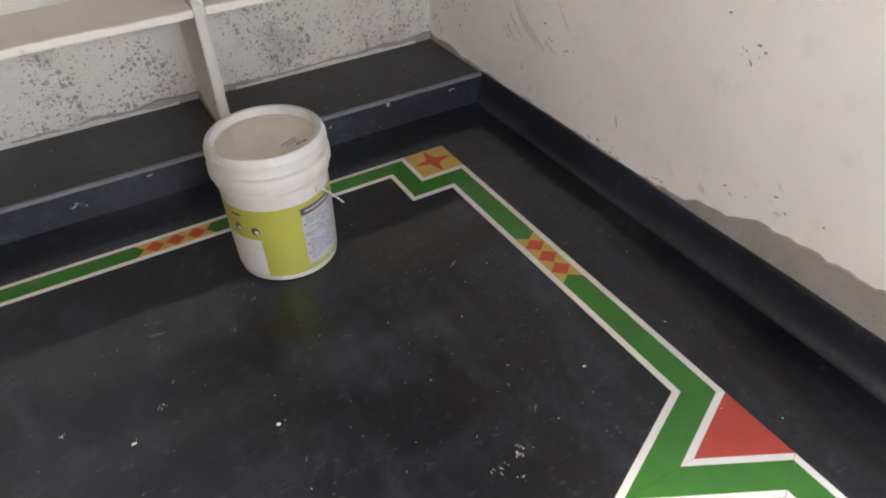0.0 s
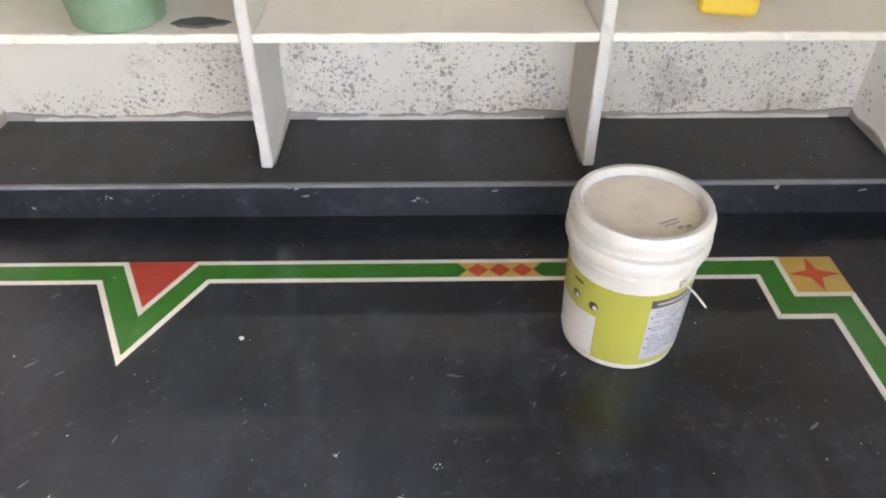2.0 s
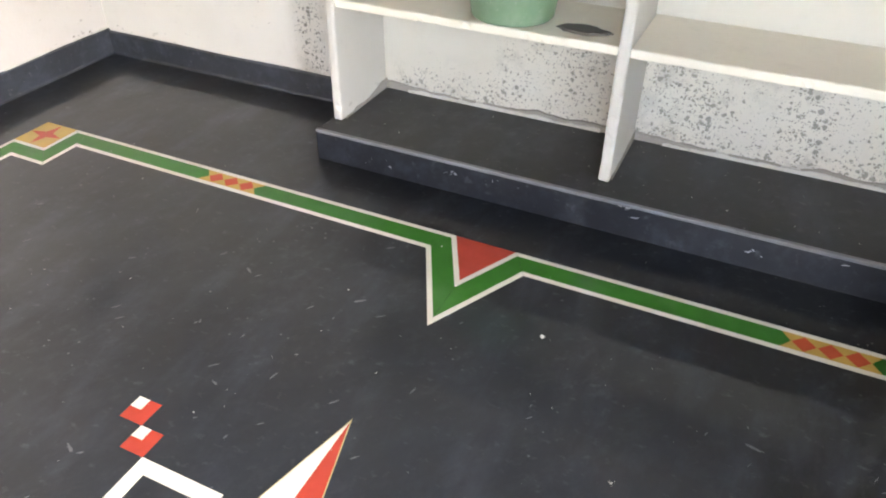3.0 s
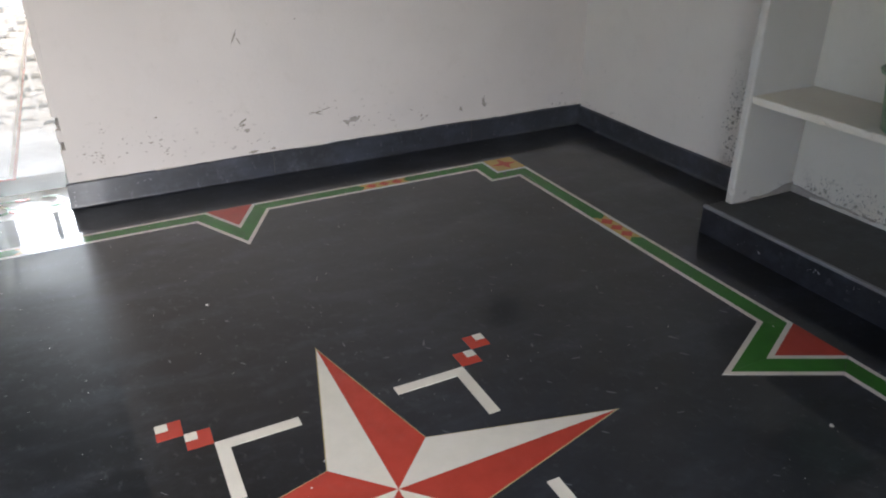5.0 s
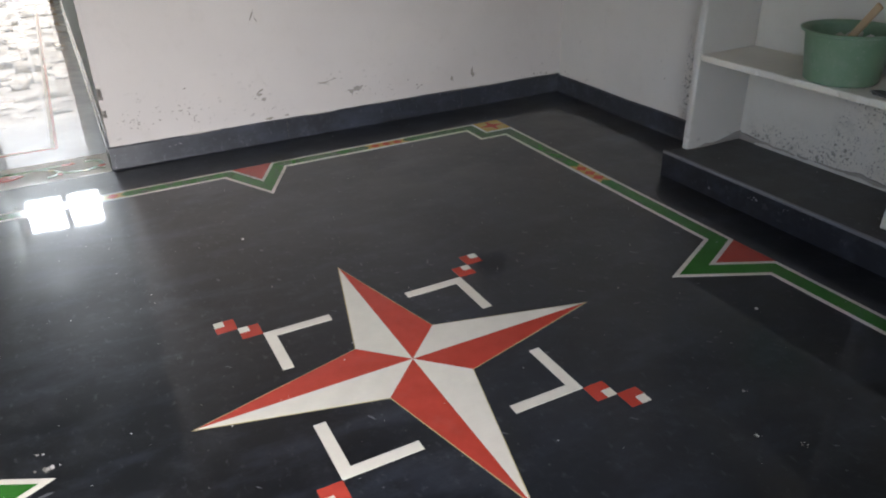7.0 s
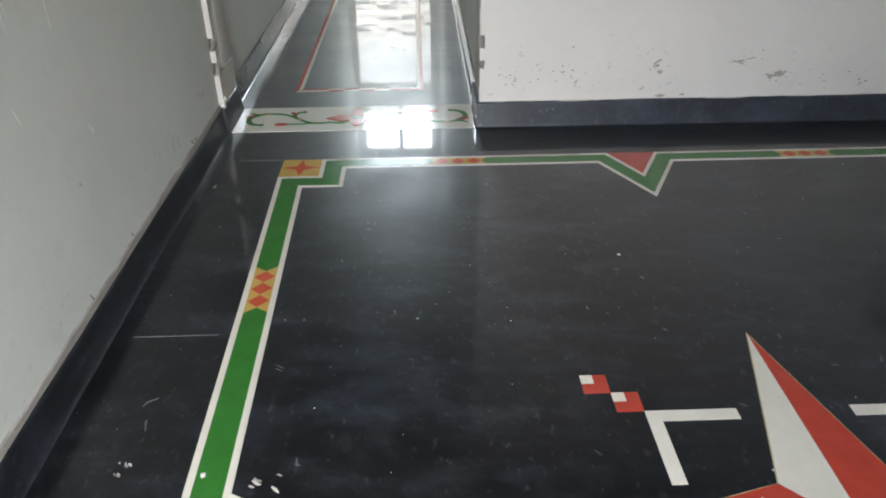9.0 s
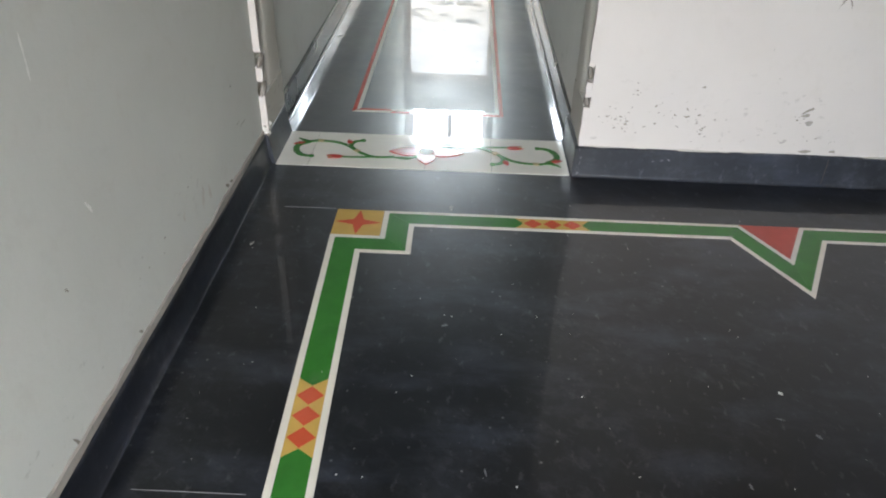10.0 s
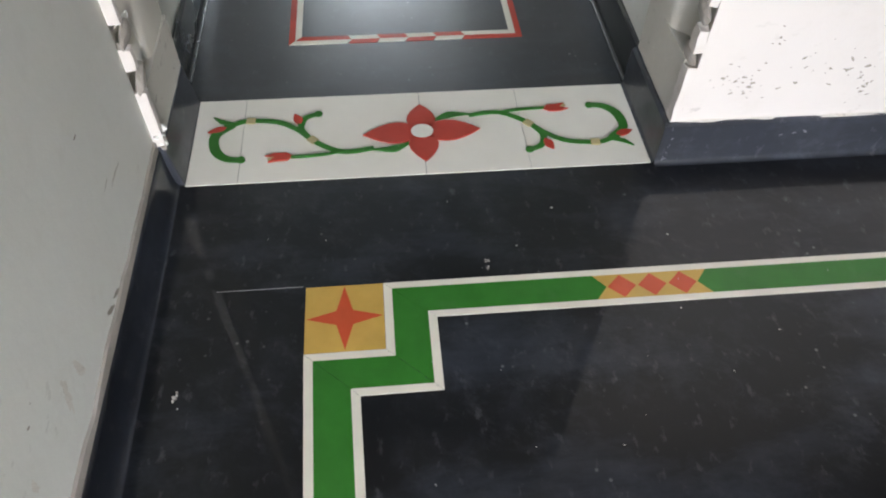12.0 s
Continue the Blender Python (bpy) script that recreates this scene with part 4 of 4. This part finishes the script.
# crumbled plaster at the lip's foot
rc = random.Random(77)
for _ in range(16):
    b = bmesh.new()
    bmesh.ops.create_icosphere(b, subdivisions=1, radius=rc.uniform(0.003, 0.008))
    for v2 in b.verts:
        v2.co = v2.co * rc.uniform(0.6, 1.3)
    bmesh.ops.translate(b, verts=b.verts, vec=(rc.uniform(-2.160, -2.132), rc.uniform(-1.728, -1.712), rc.uniform(0.112, 0.150)))
    part("plaster_crumb", b, "cement_grey" if rc.random() < 0.5 else "gouge_white", reveal)
for k, z in enumerate((0.285, 0.385, 0.89)):
    b = bmesh.new()
    bmesh.ops.create_icosphere(b, subdivisions=2, radius=0.020)
    for v in b.verts:
        v.co = Vector((v.co.x * 1.7, v.co.y * 0.5, v.co.z - 0.5 * v.co.x)) * (1 + 0.4 * noise.noise(v.co * 60 + Vector((k, 0, 0))))
    bmesh.ops.translate(b, verts=b.verts, vec=(-2.164, -1.724, z - 0.012))
    part("mortar_lump", b, "cement_grey", reveal)

# north reveal: bitten corner and a rubbed chase in the wall end
bites = tagged(new("trim_reveal_north"), "chipped plaster corner with a chase left by the removed door frame", "reveal", kind="structure")
for k, (z0, z1) in enumerate(((0.112, 0.255), (0.300, 0.352), (0.404, 0.88), (0.93, 1.42), (1.47, DOOR_TOP))):
    part("plaster_lip", jagged(-2.165, XW, DOOR_N, DOOR_N + 0.0205, z0, z1, 20 + 3.0 * k, 0.007), "wall_west", bites)
part("foot", box_bm(XW2, XW, DOOR_N, DOOR_N + 0.0695, -0.05, 0.112), "black_skirting_lit", bites, "black polished foot")
plaster_body([(XW - 0.003, DOOR_N + 0.0225), (-2.160, DOOR_N + 0.0225), (-2.168, DOOR_N + 0.030), (-2.190, DOOR_N + 0.044), (-2.222, DOOR_N + 0.046), (-2.252, DOOR_N + 0.034), (-2.268, DOOR_N + 0.016),
              (-2.282, DOOR_N + 0.006), (-2.30, DOOR_N + 0.004), (-2.36, DOOR_N + 0.003), (-2.418, DOOR_N + 0.006), (-2.418, DOOR_N + 0.068), (XW - 0.003, DOOR_N + 0.068)], 0.110, DOOR_TOP, 9.0, bites, "grey plaster reveal with a rounded chase")
part("plaster_base", jagged(XW2 + 0.002, -2.165, DOOR_N + 0.003, DOOR_N + 0.06, 0.112, 0.262, 15.0, 0.003), "reveal_beige", bites)
part("lip_face", box_bm(XW - 0.006, XW, DOOR_N + 0.0205, DOOR_N + 0.070, 0.110, TOP), "wall_west", bites)
for k, z in enumerate((0.280, 0.379, 0.905)):
    b = bmesh.new()
    bmesh.ops.create_icosphere(b, subdivisions=2, radius=0.018)
    for v in b.verts:
        v.co = Vector((v.co.x * 1.8, v.co.y * 0.5, v.co.z - 0.5 * v.co.x)) * (1 + 0.4 * noise.noise(v.co * 60 + Vector((k, 3, 0))))
    bmesh.ops.translate(b, verts=b.verts, vec=(-2.172, DOOR_N + 0.014, z - 0.008))
    part("mortar_lump", b, "cement_grey", bites)

# ---------------------------------------------------------------- ragged bare plaster along the wall feet


def ragged(name, p, q, inward, base, tops, mat, label, thick=0.004, rag=0.012, seed=0.0, step=0.012):
    """A thin layer of bare plaster on a wall from p to q: straight foot, ragged top following tops (share, height)."""
    p, q, inward = Vector((*p, 0)), Vector((*q, 0)), Vector((*inward, 0))
    n = max(4, int((q - p).length / step))
    v, f = [], []
    for i in range(n + 1):
        s2 = i / n
        for (a, ha), (b, hb) in zip(tops, tops[1:]):
            if a <= s2 <= b:
                h2 = ha + (hb - ha) * (s2 - a) / (b - a)
        o = p.lerp(q, s2)
        w = noise.fractal(Vector((s2 * (q - p).length * 9 + seed, seed, 0)), 1.0, 2.0, 4)
        z = max(base + 0.003, h2 + rag * w)
        v += [tuple(o + inward * thick + Vector((0, 0, base))), tuple(o + inward * thick + Vector((0, 0, z - 0.003))), tuple(o + Vector((0, 0, z)))]
    for i in range(n):
        k = 3 * i
        f += [(k, k + 3, k + 4, k + 1), (k + 1, k + 4, k + 5, k + 2)]
    return tagged(new(name, mesh(name, v, f, mat)), label, kind="structure")


ragged("trim_plaster_east", (XE, 0.66), (XE, EY1), (-1, 0), 0.119, [(0, 0.122), (0.1, 0.140), (0.32, 0.215), (0.5, 0.225), (1.0, 0.24)], "cement_grey", "bare grey plaster band with a ragged top", 0.005, 0.022, 3.0)
ragged("trim_plaster_east_far", (XE, LEDGE_Y + 0.1), (XE, 0.66), (-1, 0), 0.119, [(0, 0.124), (1, 0.125)], "cement_grey", "thin ragged grey plaster line", 0.004, 0.010, 7.0)
ragged("trim_plaster_ledge_east", (XE, YN), (XE, LEDGE_Y), (-1, 0), LEDGE_Z, [(0, LEDGE_Z + 0.03), (1, LEDGE_Z + 0.012)], "cement_grey", "ragged grey plaster at the ledge", 0.006, 0.012, 9.0)
for k, (x0, x1) in enumerate(((-0.677, 0.258), (0.294, 1.263), (1.300, XE))):
    ragged("trim_plaster_back", (x0, YN), (x1, YN), (0, -1), LEDGE_Z, [(0, LEDGE_Z + 0.028), (0.3, LEDGE_Z + 0.014), (0.7, LEDGE_Z + 0.024), (1, LEDGE_Z + 0.03)], "cement_grey", "ragged grey plaster foot behind the shelf", 0.008, 0.012, 11.0 + 5 * k)
    ragged("trim_plaster_back_edge", (x0 + 0.1, YN), (x1 - 0.08, YN), (0, -1), LEDGE_Z, [(0, LEDGE_Z + 0.010), (0.5, LEDGE_Z + 0.016), (1, LEDGE_Z + 0.012)], "cement_pale", "pale flaking plaster edge behind the shelf", 0.013, 0.010, 31.0 + 5 * k)
for k, (x, d) in enumerate(((-0.677, 1), (0.258, -1), (0.294, 1), (1.263, -1), (1.300, 1))):
    ragged("trim_plaster_panel", (x, SHELF_Y + 0.02), (x, YN), (d, 0), LEDGE_Z, [(0, LEDGE_Z + 0.006), (0.6, LEDGE_Z + 0.016), (1, LEDGE_Z + 0.04)], "cement_grey", "grey grime along a shelf panel's foot", 0.004, 0.012, 50.0 + 3 * k)
ragged("trim_plaster_west", (XW, DOOR_N + 0.02), (XW, YN), (1, 0), 0.112, [(0, 0.117), (1, 0.119)], "cement_pale", "thin ragged plaster line over the skirting", 0.006, 0.007, 71.0)
ragged("trim_plaster_south", (XW, YS), (XE, YS), (0, 1), 0.100, [(0, 0.128), (0.5, 0.125), (1, 0.128)], "cement_grey", "grey plaster line over the skirting", 0.005, 0.008, 91.0)

# ---------------------------------------------------------------- small litter and marks on the floor


def litter():
    r = random.Random(21)
    v, f = [], []

    def chip(x, y, size, z=0.0):
        n = r.randint(4, 6)
        a0 = r.uniform(0, 6.28)
        k = len(v)
        el = r.uniform(0.35, 1.0)
        ang = r.uniform(0, 3.14)
        ring = []
        for i in range(n):
            a = a0 + 6.283 * i / n
            px, py = size * math.cos(a) * r.uniform(0.7, 1.2), size * el * math.sin(a) * r.uniform(0.7, 1.2)
            ring.append((x + px * math.cos(ang) - py * math.sin(ang), y + px * math.sin(ang) + py * math.cos(ang), z + 0.0014))
        v.extend(ring)
        v.append((x, y, z + 0.0014 + size * 0.5))
        for i in range(n):
            f.append((k + i, k + (i + 1) % n, k + n))

    for _ in range(480):
        chip(r.uniform(-2.05, 2.15), r.uniform(-1.65, 1.55), r.choice((0.0010, 0.0012, 0.0014, 0.0016, 0.0020, 0.0028)))
    for _ in range(60):
        chip(r.uniform(-0.7, 2.2), r.uniform(1.66, 2.0), r.choice((0.0014, 0.002, 0.003)), LEDGE_Z)
    for x, y, s2 in ((0.302, 1.083, 0.009), (-1.045, -0.247, 0.008), (0.72, 0.62, 0.009), (1.02, 0.50, 0.007), (0.9, 0.15, 0.007), (1.72, 0.28, 0.006), (1.05, -0.1, 0.009), (-0.2, -1.35, 0.012), (0.35, -1.25, 0.012)):
        for q in range(3):
            chip(x + r.uniform(-0.4, 0.4) * s2, y + r.uniform(-0.4, 0.4) * s2, s2 * r.uniform(0.35, 0.75))
    return tagged(new("litter", mesh("litter", v, f, "chip_white")), "scattered white paint chips and crumbs on the floor", "litter", kind="stuff")


litter()
for (x0, x1, y0, y1) in ((-0.692, -0.6908, -1.66, -1.43), (-1.827, -1.8258, -1.60, -1.43)):
    prism("joint_line", [(x0, y0), (x1, y0), (x1, y1), (x0, y1)], -0.002, 0.0009, "edge_grey", floor)

# smears of dried plaster on the polish, and a few of the floor's cut lines
def smear(cx, cy, l, w, ang, seed):
    n = 22
    pts = []
    for k in range(n):
        a = 2 * math.pi * k / n
        m2 = 1 + 0.7 * noise.noise(Vector((2.3 * math.cos(a) + seed, 2.3 * math.sin(a), seed)))
        x, y = l * math.cos(a) * m2, w * math.sin(a) * m2
        pts.append((cx + x * math.cos(ang) - y * math.sin(ang), cy + x * math.sin(ang) + y * math.cos(ang)))
    return prism("plaster_smear", pts, -0.002, 0.0007, "smear_grey", floor)


for k, (x, y, l, w2, an) in enumerate(((-0.235, -1.527, 0.012, 0.006, 0.4), (-0.21, -1.535, 0.006, 0.004, 1.4), (-0.181, -1.232, 0.024, 0.008, 1.2), (-0.033, -0.979, 0.016, 0.011, 0.2), (-0.10, -1.0, 0.008, 0.005, 0.9),
                                      (1.444, 0.151, 0.010, 0.005, 0.8), (1.39, 0.142, 0.011, 0.003, 2.0), (1.42, 0.10, 0.006, 0.003, 0.3), (1.455, 0.168, 0.004, 0.003, 0.3), (0.576, 0.729, 0.007, 0.004, 0.5), (0.795, 0.69, 0.006, 0.004, 1.5), (-1.866, -1.05, 0.010, 0.006, 0.5), (-1.597, -1.652, 0.007, 0.005, 0.5))):
    rd = random.Random(60 + k)
    for q in range(7):
        far, turn, size = rd.random() ** 1.5 * 2.2, rd.uniform(0, 6.28), rd.uniform(0.12, 0.5)
        ob = smear(x + l * far * math.cos(turn), y + l * far * math.sin(turn), l * size, w2 * size, an + rd.uniform(-0.6, 0.6), 40 + k * 2.3 + q)
        ob.data.materials[0] = MATS["cement_pale" if q < 3 else "cement_grey"]
rs = random.Random(4)
for k in range(16):
    smear(rs.uniform(-1.6, 1.9), rs.uniform(-1.2, 1.2), rs.uniform(0.006, 0.018), rs.uniform(0.0015, 0.004), rs.uniform(0, 3.1), k * 1.7)
for x, y, an in ((-0.467, -1.532, 0.15), (-0.353, -1.527, 0.1), (-0.55, -1.249, 0.9), (-0.258, -1.157, 0.8)):
    for k in range(2):
        smear(x + rs.gauss(0, 0.03), y + rs.gauss(0, 0.010), rs.uniform(0.005, 0.014), rs.uniform(0.0008, 0.002), an + rs.gauss(0, 0.6), 300 + k * 1.9 + x)
for k in range(55):
    smear(rs.gauss(-0.25, 0.55), rs.gauss(0.45, 0.45), rs.uniform(0.003, 0.013), rs.uniform(0.0010, 0.0022), rs.gauss(0.85, 0.25), 90 + k * 1.3)
for k in range(30):
    smear(rs.gauss(1.0, 0.35), rs.gauss(0.25, 0.35), rs.uniform(0.003, 0.010), rs.uniform(0.0008, 0.0018), rs.gauss(1.1, 0.2), 190 + k * 1.3)


# ---------------------------------------------------------------- scuffs, drips and flecks on the walls


def marks(parent, name, axis, face, inward, spots, mat, seed):
    """Thin ragged flecks on a wall face: each spot is (along the wall, height, length, width, lean in degrees, how many)."""
    r = random.Random(seed)
    for a, z, l, w, lean, many in spots:
        v, f = [], []
        ca, sa = math.cos(radians(lean)), math.sin(radians(lean))
        for _ in range(many if many > 1 else 5):
            if many > 1:
                small = r.random() ** 2
                cu, cv, sl, sw = r.gauss(0, l * 0.5), r.gauss(0, w * 0.5), 0.0018 + 0.006 * small, 0.001 + 0.0028 * small
            else:
                cu, cv, sl, sw = r.uniform(-0.3, 0.3) * l, r.uniform(-0.3, 0.3) * w, l * r.uniform(0.15, 0.4), w * r.uniform(0.15, 0.4)
            n = 14
            k = len(v)
            tilt = r.uniform(-0.6, 0.6) if many > 1 else r.uniform(-0.15, 0.15)
            for i in range(n):
                t = 2 * math.pi * i / n
                g = max(0.2, 1 + 1.1 * noise.noise(Vector((3 * math.cos(t) + cu * 90 + seed, 3 * math.sin(t) + cv * 90, a * 7))))
                du, dv = sl * g * math.cos(t), sw * g * math.sin(t)
                pu, pv = cu + du * math.cos(tilt) - dv * math.sin(tilt), cv + du * math.sin(tilt) + dv * math.cos(tilt)
                u2, z2 = a + pu * ca - pv * sa, z + pu * sa + pv * ca
                d = face + inward * (0.0009 + 0.00005 * (k // n))
                v.append((d, u2, z2) if axis == "x" else (u2, d, z2))
            f.append(tuple(range(k, k + n)))
        put(name, mesh(name, v, f, mat), parent)


by_name = bpy.data.objects
west, east, south, corner = by_name["wall_west"], by_name["wall_east"], by_name["wall_south"], by_name["wall_north_corner"]
marks(west, "scuff", "x", XW, 1, [(0.163, 0.665, 0.07, 0.006, 65, 1), (0.175, 0.645, 0.04, 0.004, 110, 1), (0.51, 0.276, 0.075, 0.005, 4, 1), (0.50, 0.270, 0.07, 0.004, -22, 1), (0.55, 0.286, 0.05, 0.004, 12, 1),
      (0.66, 0.222, 0.075, 0.035, 0, 16), (0.56, 0.31, 0.05, 0.02, 0, 5), (0.152, 0.280, 0.040, 0.010, 30, 1), (0.145, 0.262, 0.028, 0.014, 10, 1), (0.274, 0.131, 0.03, 0.009, 0, 1), (0.182, 0.128, 0.04, 0.010, 0, 1), (-0.491, 0.222, 0.055, 0.05, 0, 12),
      (-0.455, 0.195, 0.08, 0.02, 0, 7), (-0.215, 0.205, 0.09, 0.06, 0, 14), (-0.26, 0.272, 0.020, 0.005, -50, 1), (1.04, 0.20, 0.07, 0.045, 0, 8), (0.90, 0.19, 0.05, 0.03, 0, 5), (-0.04, 0.43, 0.12, 0.12, 0, 3), (0.38, 0.70, 0.10, 0.04, 0, 3), (1.92, 0.13, 0.12, 0.02, 0, 10)], "scuff_brown", 11)
marks(west, "smudge", "x", XW, 1, [(1.415, 0.21, 0.022, 0.075, 0, 1), (1.28, 0.185, 0.018, 0.035, 0, 1), (0.17, 0.235, 0.03, 0.022, 20, 1), (0.68, 0.215, 0.07, 0.022, 5, 1)], "cement_grey", 12)
marks(east, "smudge", "x", XE, -1, [(1.36, 0.405, 0.17, 0.016, 42, 1), (1.33, 0.400, 0.15, 0.013, 44, 1), (1.29, 0.375, 0.11, 0.018, 38, 1), (1.40, 0.375, 0.12, 0.016, 42, 1), (1.20, 0.362, 0.06, 0.016, 22, 1),
      (1.44, 0.35, 0.06, 0.014, 35, 1), (1.46, 0.335, 0.08, 0.012, 40, 1), (1.42, 0.33, 0.05, 0.04, 30, 22), (1.12, 0.46, 0.12, 0.010, 50, 1), (0.49, 0.205, 0.03, 0.018, 40, 1)], "smudge_pale", 13)
marks(east, "grime", "x", XE, -1, [(1.93, 0.30, 0.10, 0.14, 0, 40), (1.80, 0.36, 0.12, 0.10, 0, 22), (1.97, 0.20, 0.06, 0.06, 0, 18), (1.72, 0.17, 0.10, 0.04, 20, 12)], "cement_grey", 22)
marks(east, "scuff", "x", XE, -1, [(1.38, 0.39, 0.12, 0.05, 0, 9), (1.15, 0.38, 0.12, 0.03, 0, 10), (0.85, 0.25, 0.032, 0.006, 75, 1), (0.43, 0.63, 0.04, 0.08, 0, 6), (0.425, 0.59, 0.018, 0.007, 60, 1), (0.51, 0.685, 0.010, 0.005, 0, 1), (0.92, 0.135, 0.10, 0.02, 0, 8), (0.70, 0.140, 0.10, 0.02, 0, 9), (0.30, 0.25, 0.2, 0.05, 0, 6)], "scuff_brown", 14)
marks(south, "scratch", "y", YS, 1, [(-0.680, 0.895, 0.110, 0.008, 95, 1), (-0.683, 0.85, 0.06, 0.006, 88, 1), (-0.700, 0.87, 0.05, 0.004, 80, 1), (-0.878, 0.815, 0.085, 0.005, 92, 1), (-0.94, 0.503, 0.03, 0.007, 60, 1), (-0.62, 0.66, 0.04, 0.005, 70, 1)], "gouge_white", 15)
marks(south, "scuff", "y", YS, 1, [(-1.70, 0.142, 0.030, 0.014, 30, 1), (-1.008, 0.140, 0.018, 0.008, 40, 1), (-1.92, 0.250, 0.06, 0.004, 0, 1), (-1.87, 0.27, 0.03, 0.003, 0, 1), (-1.74, 0.137, 0.03, 0.012, 20, 1), (-0.69, 0.135, 0.05, 0.010, 60, 1), (-1.85, 0.40, 0.014, 0.004, 0, 1), (-0.80, 0.41, 0.012, 0.006, 40, 1), (-1.2, 0.25, 0.3, 0.10, 0, 8)], "scuff_brown", 16)
marks(south, "smudge", "y", YS, 1, [(-1.50, 0.215, 0.020, 0.060, 10, 1), (-1.55, 0.19, 0.016, 0.05, -8, 1), (-1.35, 0.24, 0.014, 0.03, 0, 1)], "cement_pale", 17)
marks(corner, "scuff", "y", YN, -1, [(-1.22, 0.36, 0.05, 0.08, 0, 5), (-2.02, 0.13, 0.10, 0.02, 0, 8), (-1.9, 0.35, 0.1, 0.1, 0, 3)], "scuff_brown", 18)
marks(ledge, "plaster_fleck", "y", LEDGE_Y - 0.004, -1, [(1.58, 0.085, 0.04, 0.02, 0, 6), (1.62, 0.075, 0.02, 0.005, 30, 1), (1.85, 0.098, 0.02, 0.012, 80, 1), (2.12, 0.085, 0.03, 0.006, 15, 1), (0.40, 0.075, 0.03, 0.006, 10, 1), (0.36, 0.095, 0.03, 0.02, 0, 4), (-0.05, 0.09, 0.02, 0.02, 0, 3),
      (0.75, 0.06, 0.05, 0.02, 0, 5), (-0.2, 0.07, 0.05, 0.02, 0, 5), (0.98, 0.09, 0.02, 0.005, 10, 1), (-0.5, 0.05, 0.05, 0.02, 0, 4)], "label_grey", 19)
marks(bites, "worn_fleck", "x", XW + 0.013, 1, [(-0.602, 0.055, 0.010, 0.05, 0, 9), (-0.30, 0.07, 0.16, 0.03, 0, 4)], "edge_grey", 20)
marks(west, "scuff", "x", XW, 1, [(-0.52, 0.235, 0.08, 0.04, 0, 9), (-0.40, 0.225, 0.10, 0.04, 0, 8), (-0.33, 0.300, 0.05, 0.05, 0, 5), (-0.22, 0.24, 0.08, 0.06, 0, 9), (-0.44, 0.33, 0.012, 0.03, 0, 6), (0.12, 0.245, 0.03, 0.02, 0, 5), (0.27, 0.18, 0.08, 0.03, 0, 6), (0.80, 0.19, 0.10, 0.04, 0, 7)], "scuff_brown", 21)
